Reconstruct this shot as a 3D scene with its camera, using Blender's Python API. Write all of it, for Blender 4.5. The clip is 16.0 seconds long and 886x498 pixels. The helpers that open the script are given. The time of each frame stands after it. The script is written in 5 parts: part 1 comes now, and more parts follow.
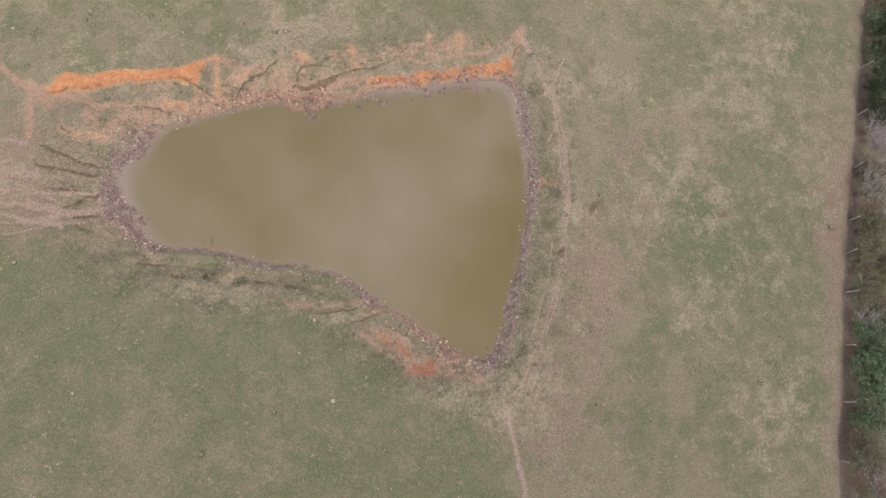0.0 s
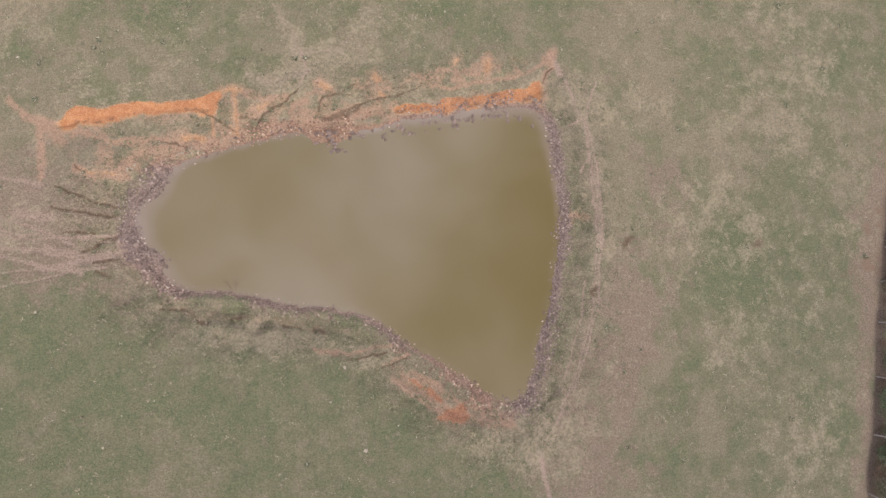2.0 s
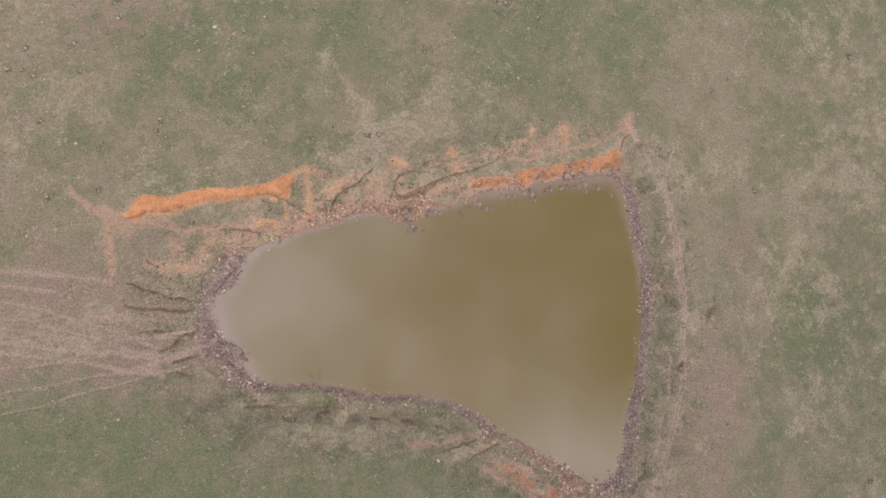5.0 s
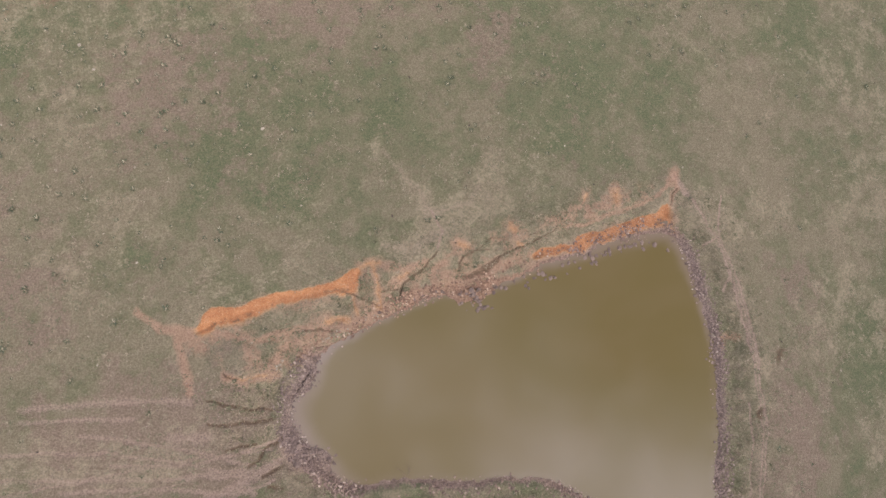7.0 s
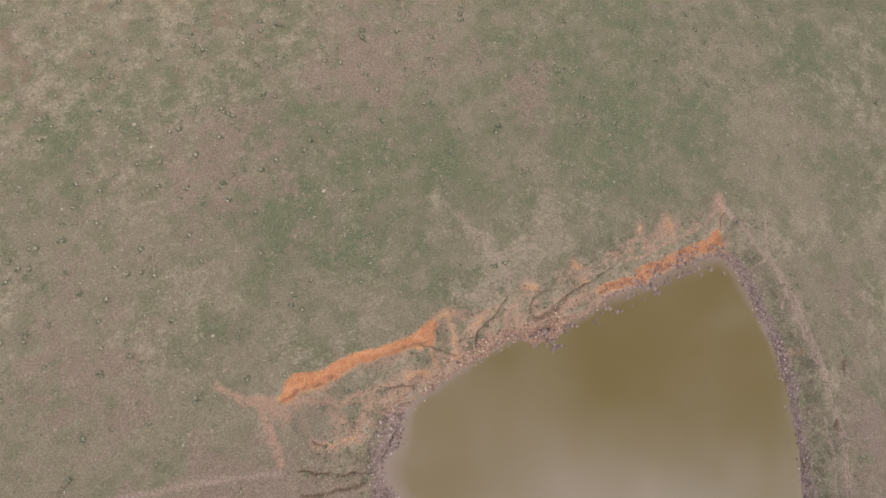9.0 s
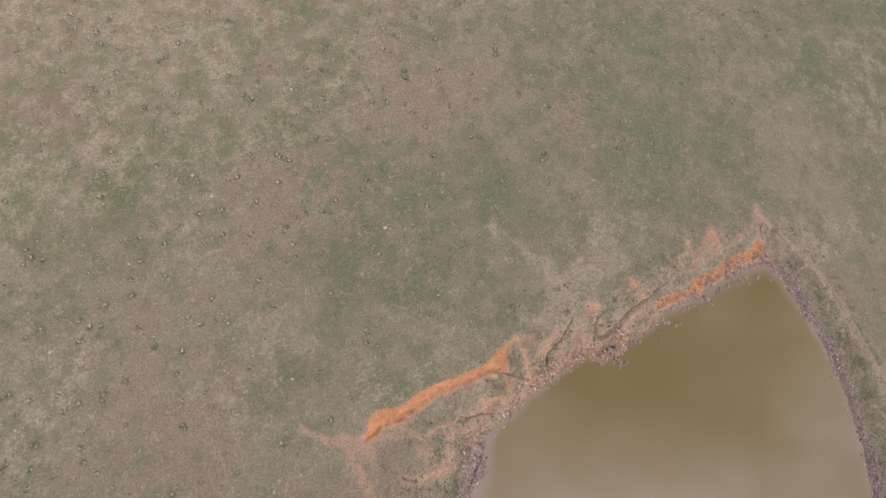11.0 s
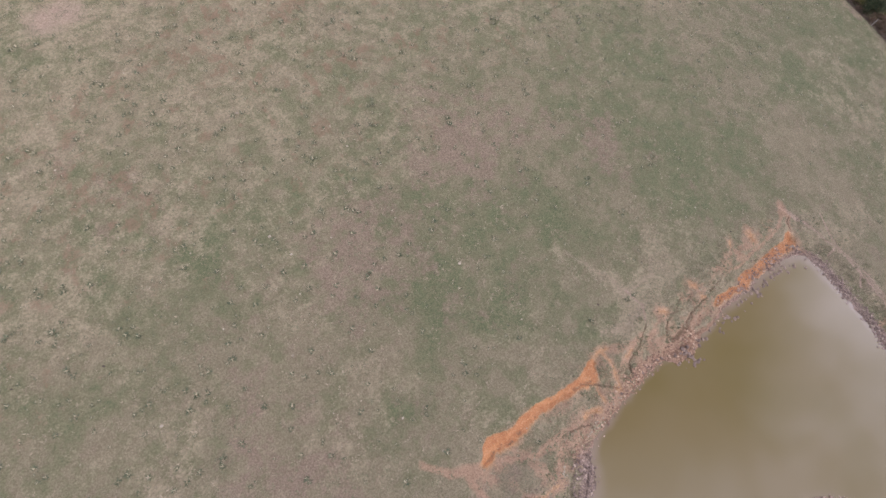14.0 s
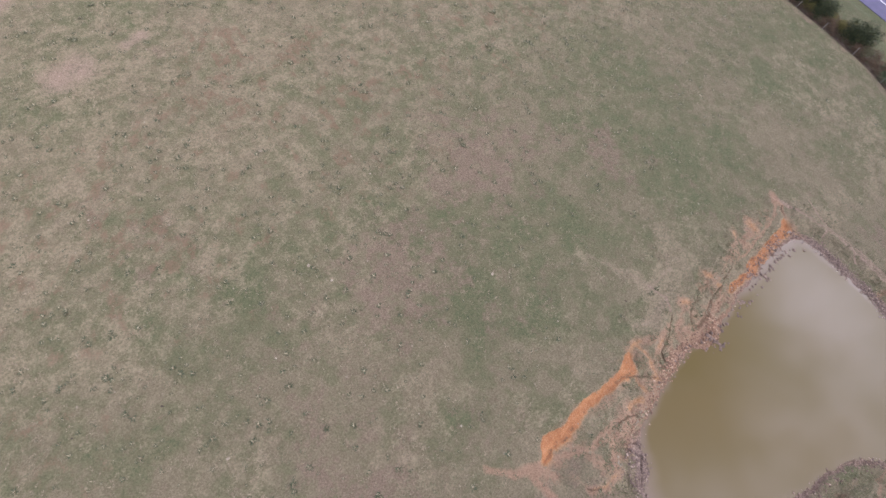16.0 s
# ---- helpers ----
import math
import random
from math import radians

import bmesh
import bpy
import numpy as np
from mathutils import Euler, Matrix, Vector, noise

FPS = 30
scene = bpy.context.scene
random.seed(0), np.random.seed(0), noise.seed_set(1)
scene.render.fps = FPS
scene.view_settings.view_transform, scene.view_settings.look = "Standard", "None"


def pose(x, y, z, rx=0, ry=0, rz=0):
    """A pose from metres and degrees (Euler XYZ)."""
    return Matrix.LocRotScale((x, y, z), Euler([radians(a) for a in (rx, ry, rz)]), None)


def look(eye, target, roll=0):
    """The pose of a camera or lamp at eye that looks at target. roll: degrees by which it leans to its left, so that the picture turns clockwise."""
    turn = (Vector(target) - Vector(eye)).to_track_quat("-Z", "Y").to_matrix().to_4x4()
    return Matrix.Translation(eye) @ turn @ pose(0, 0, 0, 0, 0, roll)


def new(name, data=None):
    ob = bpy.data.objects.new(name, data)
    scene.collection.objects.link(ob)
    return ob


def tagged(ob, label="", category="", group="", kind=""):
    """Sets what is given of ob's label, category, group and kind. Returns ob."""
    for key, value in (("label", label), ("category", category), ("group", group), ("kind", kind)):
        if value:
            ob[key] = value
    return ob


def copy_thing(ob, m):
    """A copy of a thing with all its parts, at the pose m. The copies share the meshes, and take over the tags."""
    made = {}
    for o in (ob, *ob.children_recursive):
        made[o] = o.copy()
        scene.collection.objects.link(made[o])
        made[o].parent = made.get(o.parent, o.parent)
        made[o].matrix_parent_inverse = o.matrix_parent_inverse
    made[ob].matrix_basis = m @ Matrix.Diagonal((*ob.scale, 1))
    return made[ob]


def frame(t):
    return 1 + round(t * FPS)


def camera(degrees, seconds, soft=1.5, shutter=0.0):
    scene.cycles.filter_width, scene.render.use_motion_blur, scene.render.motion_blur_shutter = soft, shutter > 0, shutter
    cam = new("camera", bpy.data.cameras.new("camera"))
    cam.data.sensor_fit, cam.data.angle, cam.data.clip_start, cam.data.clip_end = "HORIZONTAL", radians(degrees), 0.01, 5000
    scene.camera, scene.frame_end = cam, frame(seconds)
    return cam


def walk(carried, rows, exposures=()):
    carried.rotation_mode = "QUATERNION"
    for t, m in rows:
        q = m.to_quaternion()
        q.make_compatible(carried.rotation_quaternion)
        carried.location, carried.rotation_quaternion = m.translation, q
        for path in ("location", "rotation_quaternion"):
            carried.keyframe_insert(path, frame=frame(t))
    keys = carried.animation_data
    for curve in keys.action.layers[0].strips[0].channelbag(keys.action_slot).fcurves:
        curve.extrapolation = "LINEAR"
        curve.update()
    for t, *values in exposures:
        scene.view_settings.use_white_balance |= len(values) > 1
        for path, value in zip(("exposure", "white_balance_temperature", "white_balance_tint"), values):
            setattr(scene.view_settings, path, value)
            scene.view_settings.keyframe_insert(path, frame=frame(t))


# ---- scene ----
cam = camera(75.3, 16.0)
PATH = [
    (0, (-3.88, -8.01, 48.658), (-3.715, -7.568, 46.715), 16.7),
    (0.5, (-4.17, -6.103, 48.638), (-4.007, -5.698, 46.687), 18.1),
    (1, (-4.662, -4.29, 48.609), (-4.5, -3.92, 46.651), 19.6),
    (1.5, (-5.291, -2.57, 48.517), (-5.129, -2.232, 46.552), 21.5),
    (2, (-6.032, -0.875, 48.452), (-5.869, -0.571, 46.482), 24.0),
    (2.5, (-6.832, 0.832, 48.337), (-6.671, 1.101, 46.362), 26.8),
    (3, (-7.865, 2.46, 48.19), (-7.701, 2.692, 46.21), 30.9),
    (3.5, (-9.039, 3.671, 47.969), (-8.873, 3.862, 45.985), 36.7),
    (4, (-10.429, 5.124, 47.763), (-10.25, 5.323, 45.781), 37.4),
    (6.5, (-18.116, 14.06, 47.71), (-17.85, 14.3, 45.742), 37.5),
    (7, (-19.834, 14.809, 47.641), (-19.542, 15.082, 45.682), 34.5),
    (7.5, (-21.67, 15.455, 47.588), (-21.348, 15.762, 45.638), 32.5),
    (8, (-23.579, 15.879, 47.481), (-23.222, 16.223, 45.543), 30.4),
    (8.5, (-25.337, 16.613, 47.442), (-24.955, 16.98, 45.513), 29.3),
    (9, (-27.099, 17.216, 47.334), (-26.694, 17.605, 45.414), 28.5),
    (11.5, (-35.558, 20.21, 47.345), (-35.027, 20.676, 45.473), 25.7),
    (12, (-37.166, 20.701, 47.435), (-36.61, 21.182, 45.575), 24.9),
    (12.5, (-38.975, 21.26, 47.526), (-38.388, 21.752, 45.679), 24.6),
    (13, (-40.754, 21.645, 47.579), (-40.132, 22.154, 45.748), 24.1),
    (13.5, (-42.357, 22.22, 47.716), (-41.705, 22.735, 45.897), 23.7),
    (14, (-44.028, 22.455, 47.772), (-43.339, 22.984, 45.97), 22.9),
    (14.5, (-45.554, 22.832, 47.893), (-44.832, 23.368, 46.107), 22.3),
    (15, (-47.146, 23.281, 48.004), (-46.392, 23.822, 46.232), 21.8),
    (15.5, (-48.833, 23.689, 48.066), (-48.044, 24.236, 46.311), 21.5),
    (16, (-50.435, 23.929, 48.07), (-49.605, 24.483, 46.336), 20.9),
]
walk(cam, [(t, look(eye, target, roll)) for t, eye, target, roll in PATH],
     [(0, 0.79, 6600, 11), (3.5, 0.82, 6600, 12.5), (4.2, 0.81, 6600, 12.5), (6.5, 0.64, 6600, 12.5), (9, 0.68, 6600, 13), (12, 0.72, 6440, 15), (16, 0.72, 6220, 15.5)])

# ---- world and light: an overcast day ----
sky = bpy.data.worlds.new("overcast_sky")
scene.world = sky
sky.use_nodes = True
wn, wl = sky.node_tree.nodes, sky.node_tree.links
SUN_UP, SUN_ROUND = 42.0, 152.0
air = wn.new("ShaderNodeTexSky")
air.sky_type, air.sun_disc = "NISHITA", False
air.sun_elevation, air.sun_rotation = radians(SUN_UP), radians(SUN_ROUND)
way = wn.new("ShaderNodeTexCoord")


def sky_calc(how, a, b):
    n = wn.new("ShaderNodeMath")
    n.operation = how
    for k, v in enumerate((a, b)):
        if isinstance(v, (int, float)):
            n.inputs[k].default_value = v
        else:
            wl.new(v, n.inputs[k])
    return n.outputs[0]


# A flat cloud deck: each bank as its place over a height of one, its reach and how much brighter it is.
CLOUDS = [(0.55, 0.1, 0.3, -0.83), (1.15, -0.3, 0.2, 0.66), (0.35, -0.3, 0.13, 0.46), (0.0, 0.27, 0.17, 0.6), (0.2, -0.25, 0.13, 0.44), (0.8, -0.5, 0.2, 0.42), (-0.2, 0.0, 0.13, 0.58),
          (0.5, -0.35, 0.13, 0.65), (1.05, -0.15, 0.13, 0.36), (0.2, 0.45, 0.13, 0.35), (-0.35, 0.25, 0.13, 0.23), (0.5, -0.15, 0.13, -0.34), (0.9, -0.05, 0.13, -0.42), (0.25, 0.25, 0.13, -0.2)]
axes = wn.new("ShaderNodeSeparateXYZ")
wl.new(way.outputs["Generated"], axes.inputs[0])
up = sky_calc("MAXIMUM", axes.outputs[2], 0.12)
deck = wn.new("ShaderNodeCombineXYZ")
wl.new(sky_calc("DIVIDE", axes.outputs[0], up), deck.inputs[0])
wl.new(sky_calc("DIVIDE", axes.outputs[1], up), deck.inputs[1])
billow = wn.new("ShaderNodeTexNoise")
billow.inputs["Scale"].default_value, billow.inputs["Detail"].default_value = 5.0, 3.0
wl.new(deck.outputs[0], billow.inputs["Vector"])
swirl = wn.new("ShaderNodeVectorMath")
swirl.operation = "MULTIPLY_ADD"
swirl.inputs[1].default_value, swirl.inputs[2].default_value = (0.12, 0.12, 0.0), (-0.06, -0.06, 0.0)
wl.new(billow.outputs["Color"], swirl.inputs[0])
blown = wn.new("ShaderNodeVectorMath")
wl.new(deck.outputs[0], blown.inputs[0])
wl.new(swirl.outputs[0], blown.inputs[1])
wisp = wn.new("ShaderNodeTexNoise")
wisp.inputs["Scale"].default_value, wisp.inputs["Detail"].default_value, wisp.inputs["Distortion"].default_value = 9.0, 3.0, 0.6
wl.new(deck.outputs[0], wisp.inputs["Vector"])
light = sky_calc("ADD", sky_calc("MULTIPLY", billow.outputs["Fac"], 0.8), sky_calc("ADD", sky_calc("MULTIPLY", wisp.outputs["Fac"], 0.9), -1.0))
for u, v, reach, much in CLOUDS:
    off = wn.new("ShaderNodeVectorMath")
    off.operation = "DISTANCE"
    off.inputs[1].default_value = (u, v, 0)
    wl.new(blown.outputs[0], off.inputs[0])
    near = sky_calc("POWER", sky_calc("DIVIDE", off.outputs["Value"], reach * 1.06), 2.0)
    light = sky_calc("ADD", light, sky_calc("MULTIPLY", sky_calc("EXPONENT", sky_calc("MULTIPLY", near, -1.0), 0.0), much))
light = sky_calc("MULTIPLY", sky_calc("ADD", light, 1.0), 0.5)
grey = wn.new("ShaderNodeValToRGB")
grey.color_ramp.elements.new(0.5)
for stop, where, colour in zip(grey.color_ramp.elements, (0.12, 0.46, 1.0), ((0.12, 0.13, 0.15), (1.26, 1.27, 1.44), (5.3, 5.1, 6.1))):
    stop.position, stop.color = where, (*colour, 1)
thin = wn.new("ShaderNodeMix")
thin.data_type = "RGBA"
thin.inputs[0].default_value = 0.86
dim = wn.new("ShaderNodeVectorMath")
dim.operation = "SCALE"
dim.inputs["Scale"].default_value = 0.1
wl.new(light, grey.inputs["Fac"])
wl.new(air.outputs["Color"], dim.inputs[0])
wl.new(dim.outputs["Vector"], thin.inputs[6])
wl.new(grey.outputs["Color"], thin.inputs[7])
wl.new(thin.outputs[2], wn["Background"].inputs["Color"])
wn["Background"].inputs["Strength"].default_value = 0.98

sun = new("sun", bpy.data.lights.new("sun", "SUN"))
sun.data.energy, sun.data.angle, sun.data.color = 2.3, radians(20), (1.0, 0.93, 0.85)
a, e = radians(SUN_ROUND), radians(SUN_UP)
sun.matrix_world = look((math.sin(a) * math.cos(e) * 90, math.cos(a) * math.cos(e) * 90, math.sin(e) * 90), (0, 0, 0))


# ---- helpers of this scene ----
def lattice(x, y, size, seed=0):
    """Smooth value noise in 0..1 with cells of that many metres."""
    u, v = np.asarray(x, float) / size + seed * 17.31, np.asarray(y, float) / size - seed * 9.77
    i, j = np.floor(u), np.floor(v)
    fu, fv = u - i, v - j
    fu, fv = fu * fu * (3 - 2 * fu), fv * fv * (3 - 2 * fv)

    def corner(p, q):
        n = np.sin(p * 127.1 + q * 311.7 + seed * 74.7) * 43758.5453
        return n - np.floor(n)

    low = corner(i, j) * (1 - fu) + corner(i + 1, j) * fu
    high = corner(i, j + 1) * (1 - fu) + corner(i + 1, j + 1) * fu
    return low * (1 - fv) + high * fv


def rough(x, y, size, seed=0, octaves=4):
    total, weight = 0.0, 0.0
    for k in range(octaves):
        total = total + lattice(x, y, size / 2 ** k, seed + k) * 0.55 ** k
        weight += 0.55 ** k
    return total / weight


def ease(v, a, b):
    v = np.clip((v - a) / (b - a), 0, 1)
    return v * v * (3 - 2 * v)


def off_line(x, y, line):
    """The distance of points from a polyline."""
    best = np.full(np.shape(x), 1e9)
    for (ax, ay), (bx, by) in zip(line[:-1], line[1:]):
        dx, dy = bx - ax, by - ay
        k = np.clip(((x - ax) * dx + (y - ay) * dy) / (dx * dx + dy * dy + 1e-9), 0, 1)
        best = np.minimum(best, np.hypot(x - ax - k * dx, y - ay - k * dy))
    return best


def smooth_line(points, steps, closed=False):
    """A Catmull-Rom curve through the points."""
    n, out = len(points), []
    for i in range(n if closed else n - 1):
        if closed:
            p = [points[(i + k) % n] for k in (-1, 0, 1, 2)]
        else:
            p = [points[min(max(i + k, 0), n - 1)] for k in (-1, 0, 1, 2)]
        p = np.array(p, float)
        for s in range(steps):
            t = s / steps
            out.append(tuple(0.5 * (2 * p[1] + (p[2] - p[0]) * t + (2 * p[0] - 5 * p[1] + 4 * p[2] - p[3]) * t * t
                                    + (3 * p[1] - p[0] - 3 * p[2] + p[3]) * t ** 3)))
    if not closed:
        out.append(tuple(points[-1]))
    return out


def sheet(name, verts, faces, material=None):
    me = bpy.data.meshes.new(name)
    me.from_pydata([tuple(v) for v in verts], [], [tuple(f) for f in faces])
    if material:
        me.materials.append(material)
    return new(name, me)


def part(name, bm, material, parent, label=""):
    """Links a bmesh as one mesh object under a thing."""
    me = bpy.data.meshes.new(name)
    bm.to_mesh(me)
    bm.free()
    me.materials.append(material)
    ob = new(name, me)
    ob.parent = parent
    return tagged(ob, label)


def part_mesh(name, me, parent, label=""):
    ob = new(name, me)
    ob.parent = parent
    return tagged(ob, label)


class Nodes:
    """A small writer of node materials."""

    def __init__(self, name, rough_value=0.9, spec=0.3):
        self.mat = bpy.data.materials.new(name)
        self.mat.use_nodes = True
        self.tree = self.mat.node_tree
        self.out = self.tree.nodes["Principled BSDF"]
        self.out.inputs["Roughness"].default_value = rough_value
        self.out.inputs["Specular IOR Level"].default_value = spec
        self.place = self.tree.nodes.new("ShaderNodeTexCoord").outputs["Object"]

    def join(self, a, b):
        self.tree.links.new(a, b)

    def noise(self, scale, detail=4.0, roughness=0.55, distortion=0.0):
        n = self.tree.nodes.new("ShaderNodeTexNoise")
        n.inputs["Scale"].default_value, n.inputs["Detail"].default_value = scale, detail
        n.inputs["Roughness"].default_value, n.inputs["Distortion"].default_value = roughness, distortion
        self.join(self.place, n.inputs["Vector"])
        return n.outputs["Fac"]

    def span(self, value, a, b, low=0.0, high=1.0):
        n = self.tree.nodes.new("ShaderNodeMapRange")
        n.interpolation_type = "SMOOTHSTEP"
        for k, v in zip((1, 2, 3, 4), (a, b, low, high)):
            n.inputs[k].default_value = v
        self.join(value, n.inputs[0])
        return n.outputs[0]

    def calc(self, how, a, b):
        n = self.tree.nodes.new("ShaderNodeMath")
        n.operation = how
        for k, v in enumerate((a, b)):
            if isinstance(v, (int, float)):
                n.inputs[k].default_value = v
            else:
                self.join(v, n.inputs[k])
        return n.outputs[0]

    def mix(self, factor, a, b):
        n = self.tree.nodes.new("ShaderNodeMix")
        n.data_type = "RGBA"
        for k, v in ((0, factor), (6, a), (7, b)):
            if isinstance(v, (int, float)):
                n.inputs[k].default_value = v
            elif isinstance(v, tuple):
                n.inputs[k].default_value = (*v, 1)
            else:
                self.join(v, n.inputs[k])
        return n.outputs[2]

    def layer(self, name):
        n = self.tree.nodes.new("ShaderNodeAttribute")
        n.attribute_name = name
        return n.outputs["Fac"]

    def island(self):
        return self.tree.nodes.new("ShaderNodeNewGeometry").outputs["Random Per Island"]

    def each(self):
        return self.tree.nodes.new("ShaderNodeObjectInfo").outputs["Random"]

    def ramp(self, factor, *stops):
        n = self.tree.nodes.new("ShaderNodeValToRGB")
        while len(n.color_ramp.elements) < len(stops):
            n.color_ramp.elements.new(0.5)
        for el, (where, colour) in zip(n.color_ramp.elements, stops):
            el.position, el.color = where, (*colour, 1)
        self.join(factor, n.inputs[0])
        return n.outputs[0]

    def bump(self, height, strength, distance):
        n = self.tree.nodes.new("ShaderNodeBump")
        n.inputs["Strength"].default_value, n.inputs["Distance"].default_value = strength, distance
        self.join(height, n.inputs["Height"])
        self.join(n.outputs[0], self.out.inputs["Normal"])

    def colour(self, value):
        if isinstance(value, tuple):
            self.out.inputs["Base Color"].default_value = (*value, 1)
        else:
            self.join(value, self.out.inputs["Base Color"])
        return self.mat


# ---- the lie of the land ----
POND = smooth_line([
    (4.3, 19.2), (7.1, 18.6), (8.2, 17.1), (8.5, 15.1), (8.5, 12.8), (8.5, 10.3), (8.3, 7.9), (7.8, 5.5), (6.6, 1.2), (5.4, -2.4),
    (4.1, -5.8), (3.2, -6.6), (2.0, -6.5), (0.7, -5.9), (-0.4, -5.2), (-1.6, -4.1), (-3.1, -3.0), (-4.8, -1.8), (-6.6, -0.4), (-7.9, 0.8),
    (-9.3, 1.4), (-11.1, 2.1), (-13.6, 2.6), (-16.3, 3.1), (-18.3, 3.7), (-20.8, 4.3), (-23.0, 4.7), (-24.5, 5.1), (-25.8, 6.4),
    (-26.8, 8.0), (-27.3, 9.5), (-27.4, 11.1), (-26.9, 12.4), (-25.6, 13.6), (-24.9, 14.9), (-23.0, 15.6), (-20.7, 16.4), (-17.9, 17.1),
    (-16.0, 17.5), (-13.6, 17.7), (-10.5, 17.5), (-7.4, 17.8), (-3.4, 18.4), (0.6, 18.8)], 6, True)
HEDGE = smooth_line([(25.0, -60.0), (33.1, -20.6), (35.6, -12.1), (38.4, -1.8), (42.1, 9.6), (46.4, 22.2), (48.2, 27.0), (49.2, 31.0), (49.4, 38.0),
                     (49.3, 46.0), (48.0, 62.0), (46.0, 110.0)], 8)

# Strokes: half width, softness, then the line.
# Cut banks: soil that shows, drop, side on which the ground is lower (-1: south), then x, y and width of the face.
SCARPS = [
    ("clay", 0.5, -1, [(-33.4, 19.1, 0.25), (-32.6, 19.7, 0.9), (-32.2, 20.1, 1.3), (-31.6, 20.4, 1.4), (-30.7, 20.3, 1.15), (-30.0, 20.1, 0.95), (-28.9, 20.3, 0.95), (-27.8, 20.5, 0.95), (-27.0, 20.5, 0.75), (-25.5, 20.5, 0.55),
                       (-24.4, 20.5, 0.6), (-23.2, 20.5, 0.65), (-22.3, 20.5, 0.7), (-21.7, 20.7, 1.0), (-21.0, 21.0, 1.35), (-20.5, 21.2, 1.5), (-20.1, 21.2, 0.6), (-19.5, 21.1, 0.2)]),
    ("clay", 0.55, -1, [(-5.6, 19.3, 0.2), (-4.4, 19.7, 0.5), (-3.4, 19.6, 0.45), (-2.7, 19.7, 0.5), (-1.9, 19.4, 0.45), (-1.4, 19.6, 0.6), (-1.0, 20.1, 1.05), (0.4, 20.2, 1.0), (1.4, 20.1, 0.85), (2.4, 20.3, 0.9), (3.9, 20.5, 1.0),
                        (5.4, 20.6, 1.0), (6.6, 20.6, 0.95), (7.2, 21.2, 1.4), (7.8, 21.35, 1.6), (8.3, 20.8, 1.0)]),
    ("faint", 0.22, -1, [(-29.4, 17.5, 0.25), (-26.8, 17.5, 0.35), (-24.9, 17.6, 0.45), (-23.8, 17.6, 0.7), (-22.4, 17.8, 0.8), (-21.4, 17.4, 0.6), (-19.6, 17.6, 0.5), (-18.2, 18.1, 0.4)]),
    ("faint", 0.3, -1, [(-17.0, 18.4, 0.35), (-14.0, 18.7, 0.4), (-11.4, 18.8, 0.6), (-8.8, 19.5, 0.8), (-6.0, 19.4, 0.4)]),
    ("bank", 0.12, 1, [(-26.0, 3.7, 0.3), (-22.6, 2.1, 0.5), (-20.4, 1.8, 0.5), (-18.3, 1.7, 0.5), (-16.1, 1.2, 0.5), (-13.9, 0.6, 0.6), (-12.0, 0.0, 0.6), (-10.0, 0.1, 0.4)]),
    ("bank", 0.25, 1, [(-11.9, -1.6, 0.2), (-9.7, -1.9, 0.35), (-8.4, -1.8, 0.4), (-7.0, -1.5, 0.3)]),
    ("faint", 0.3, 1, [(-7.0, -4.1, 0.2), (-5.4, -5.0, 0.4), (-4.1, -5.9, 0.6), (-3.2, -7.1, 0.8), (-2.0, -7.5, 0.8), (-0.9, -7.6, 0.4)])]
CLAY = [
    (0.2, 0.35, [(-23.2, 17.6), (-22.4, 17.7), (-21.7, 17.4)]), (0.06, 0.25, [(-20.6, 19.6), (-20.8, 18.6), (-20.8, 17.4)]), (0.08, 0.25, [(-18.8, 21.0), (-18.7, 20.1), (-18.9, 19.3), (-18.9, 17.5)]),
    (0.1, 0.3, [(-19.9, 21.1), (-18.9, 21.1), (-18.2, 21.1)]), (0.15, 0.35, [(-19.3, 18.2), (-18.8, 17.7)]), (0.02, 0.2, [(-31.3, 15.0), (-30.2, 14.7), (-28.6, 14.5)]),
    (0.12, 0.3, [(7.3, 20.1), (7.8, 19.5), (7.9, 18.8)]), (0.22, 0.45, [(3.3, 23.0), (3.0, 22.3)]), (0.15, 0.4, [(-6.8, 21.9), (-6.6, 21.6)]), (0.12, 0.35, [(-6.5, 20.5), (-6.3, 20.3)]), (0.12, 0.45, [(-11.4, 21.5), (-10.9, 21.2)]),
    (0.05, 0.35, [(-16.9, 19.8), (-16.2, 20.1)]), (0.03, 0.3, [(0.4, 23.0), (0.7, 23.4)])]
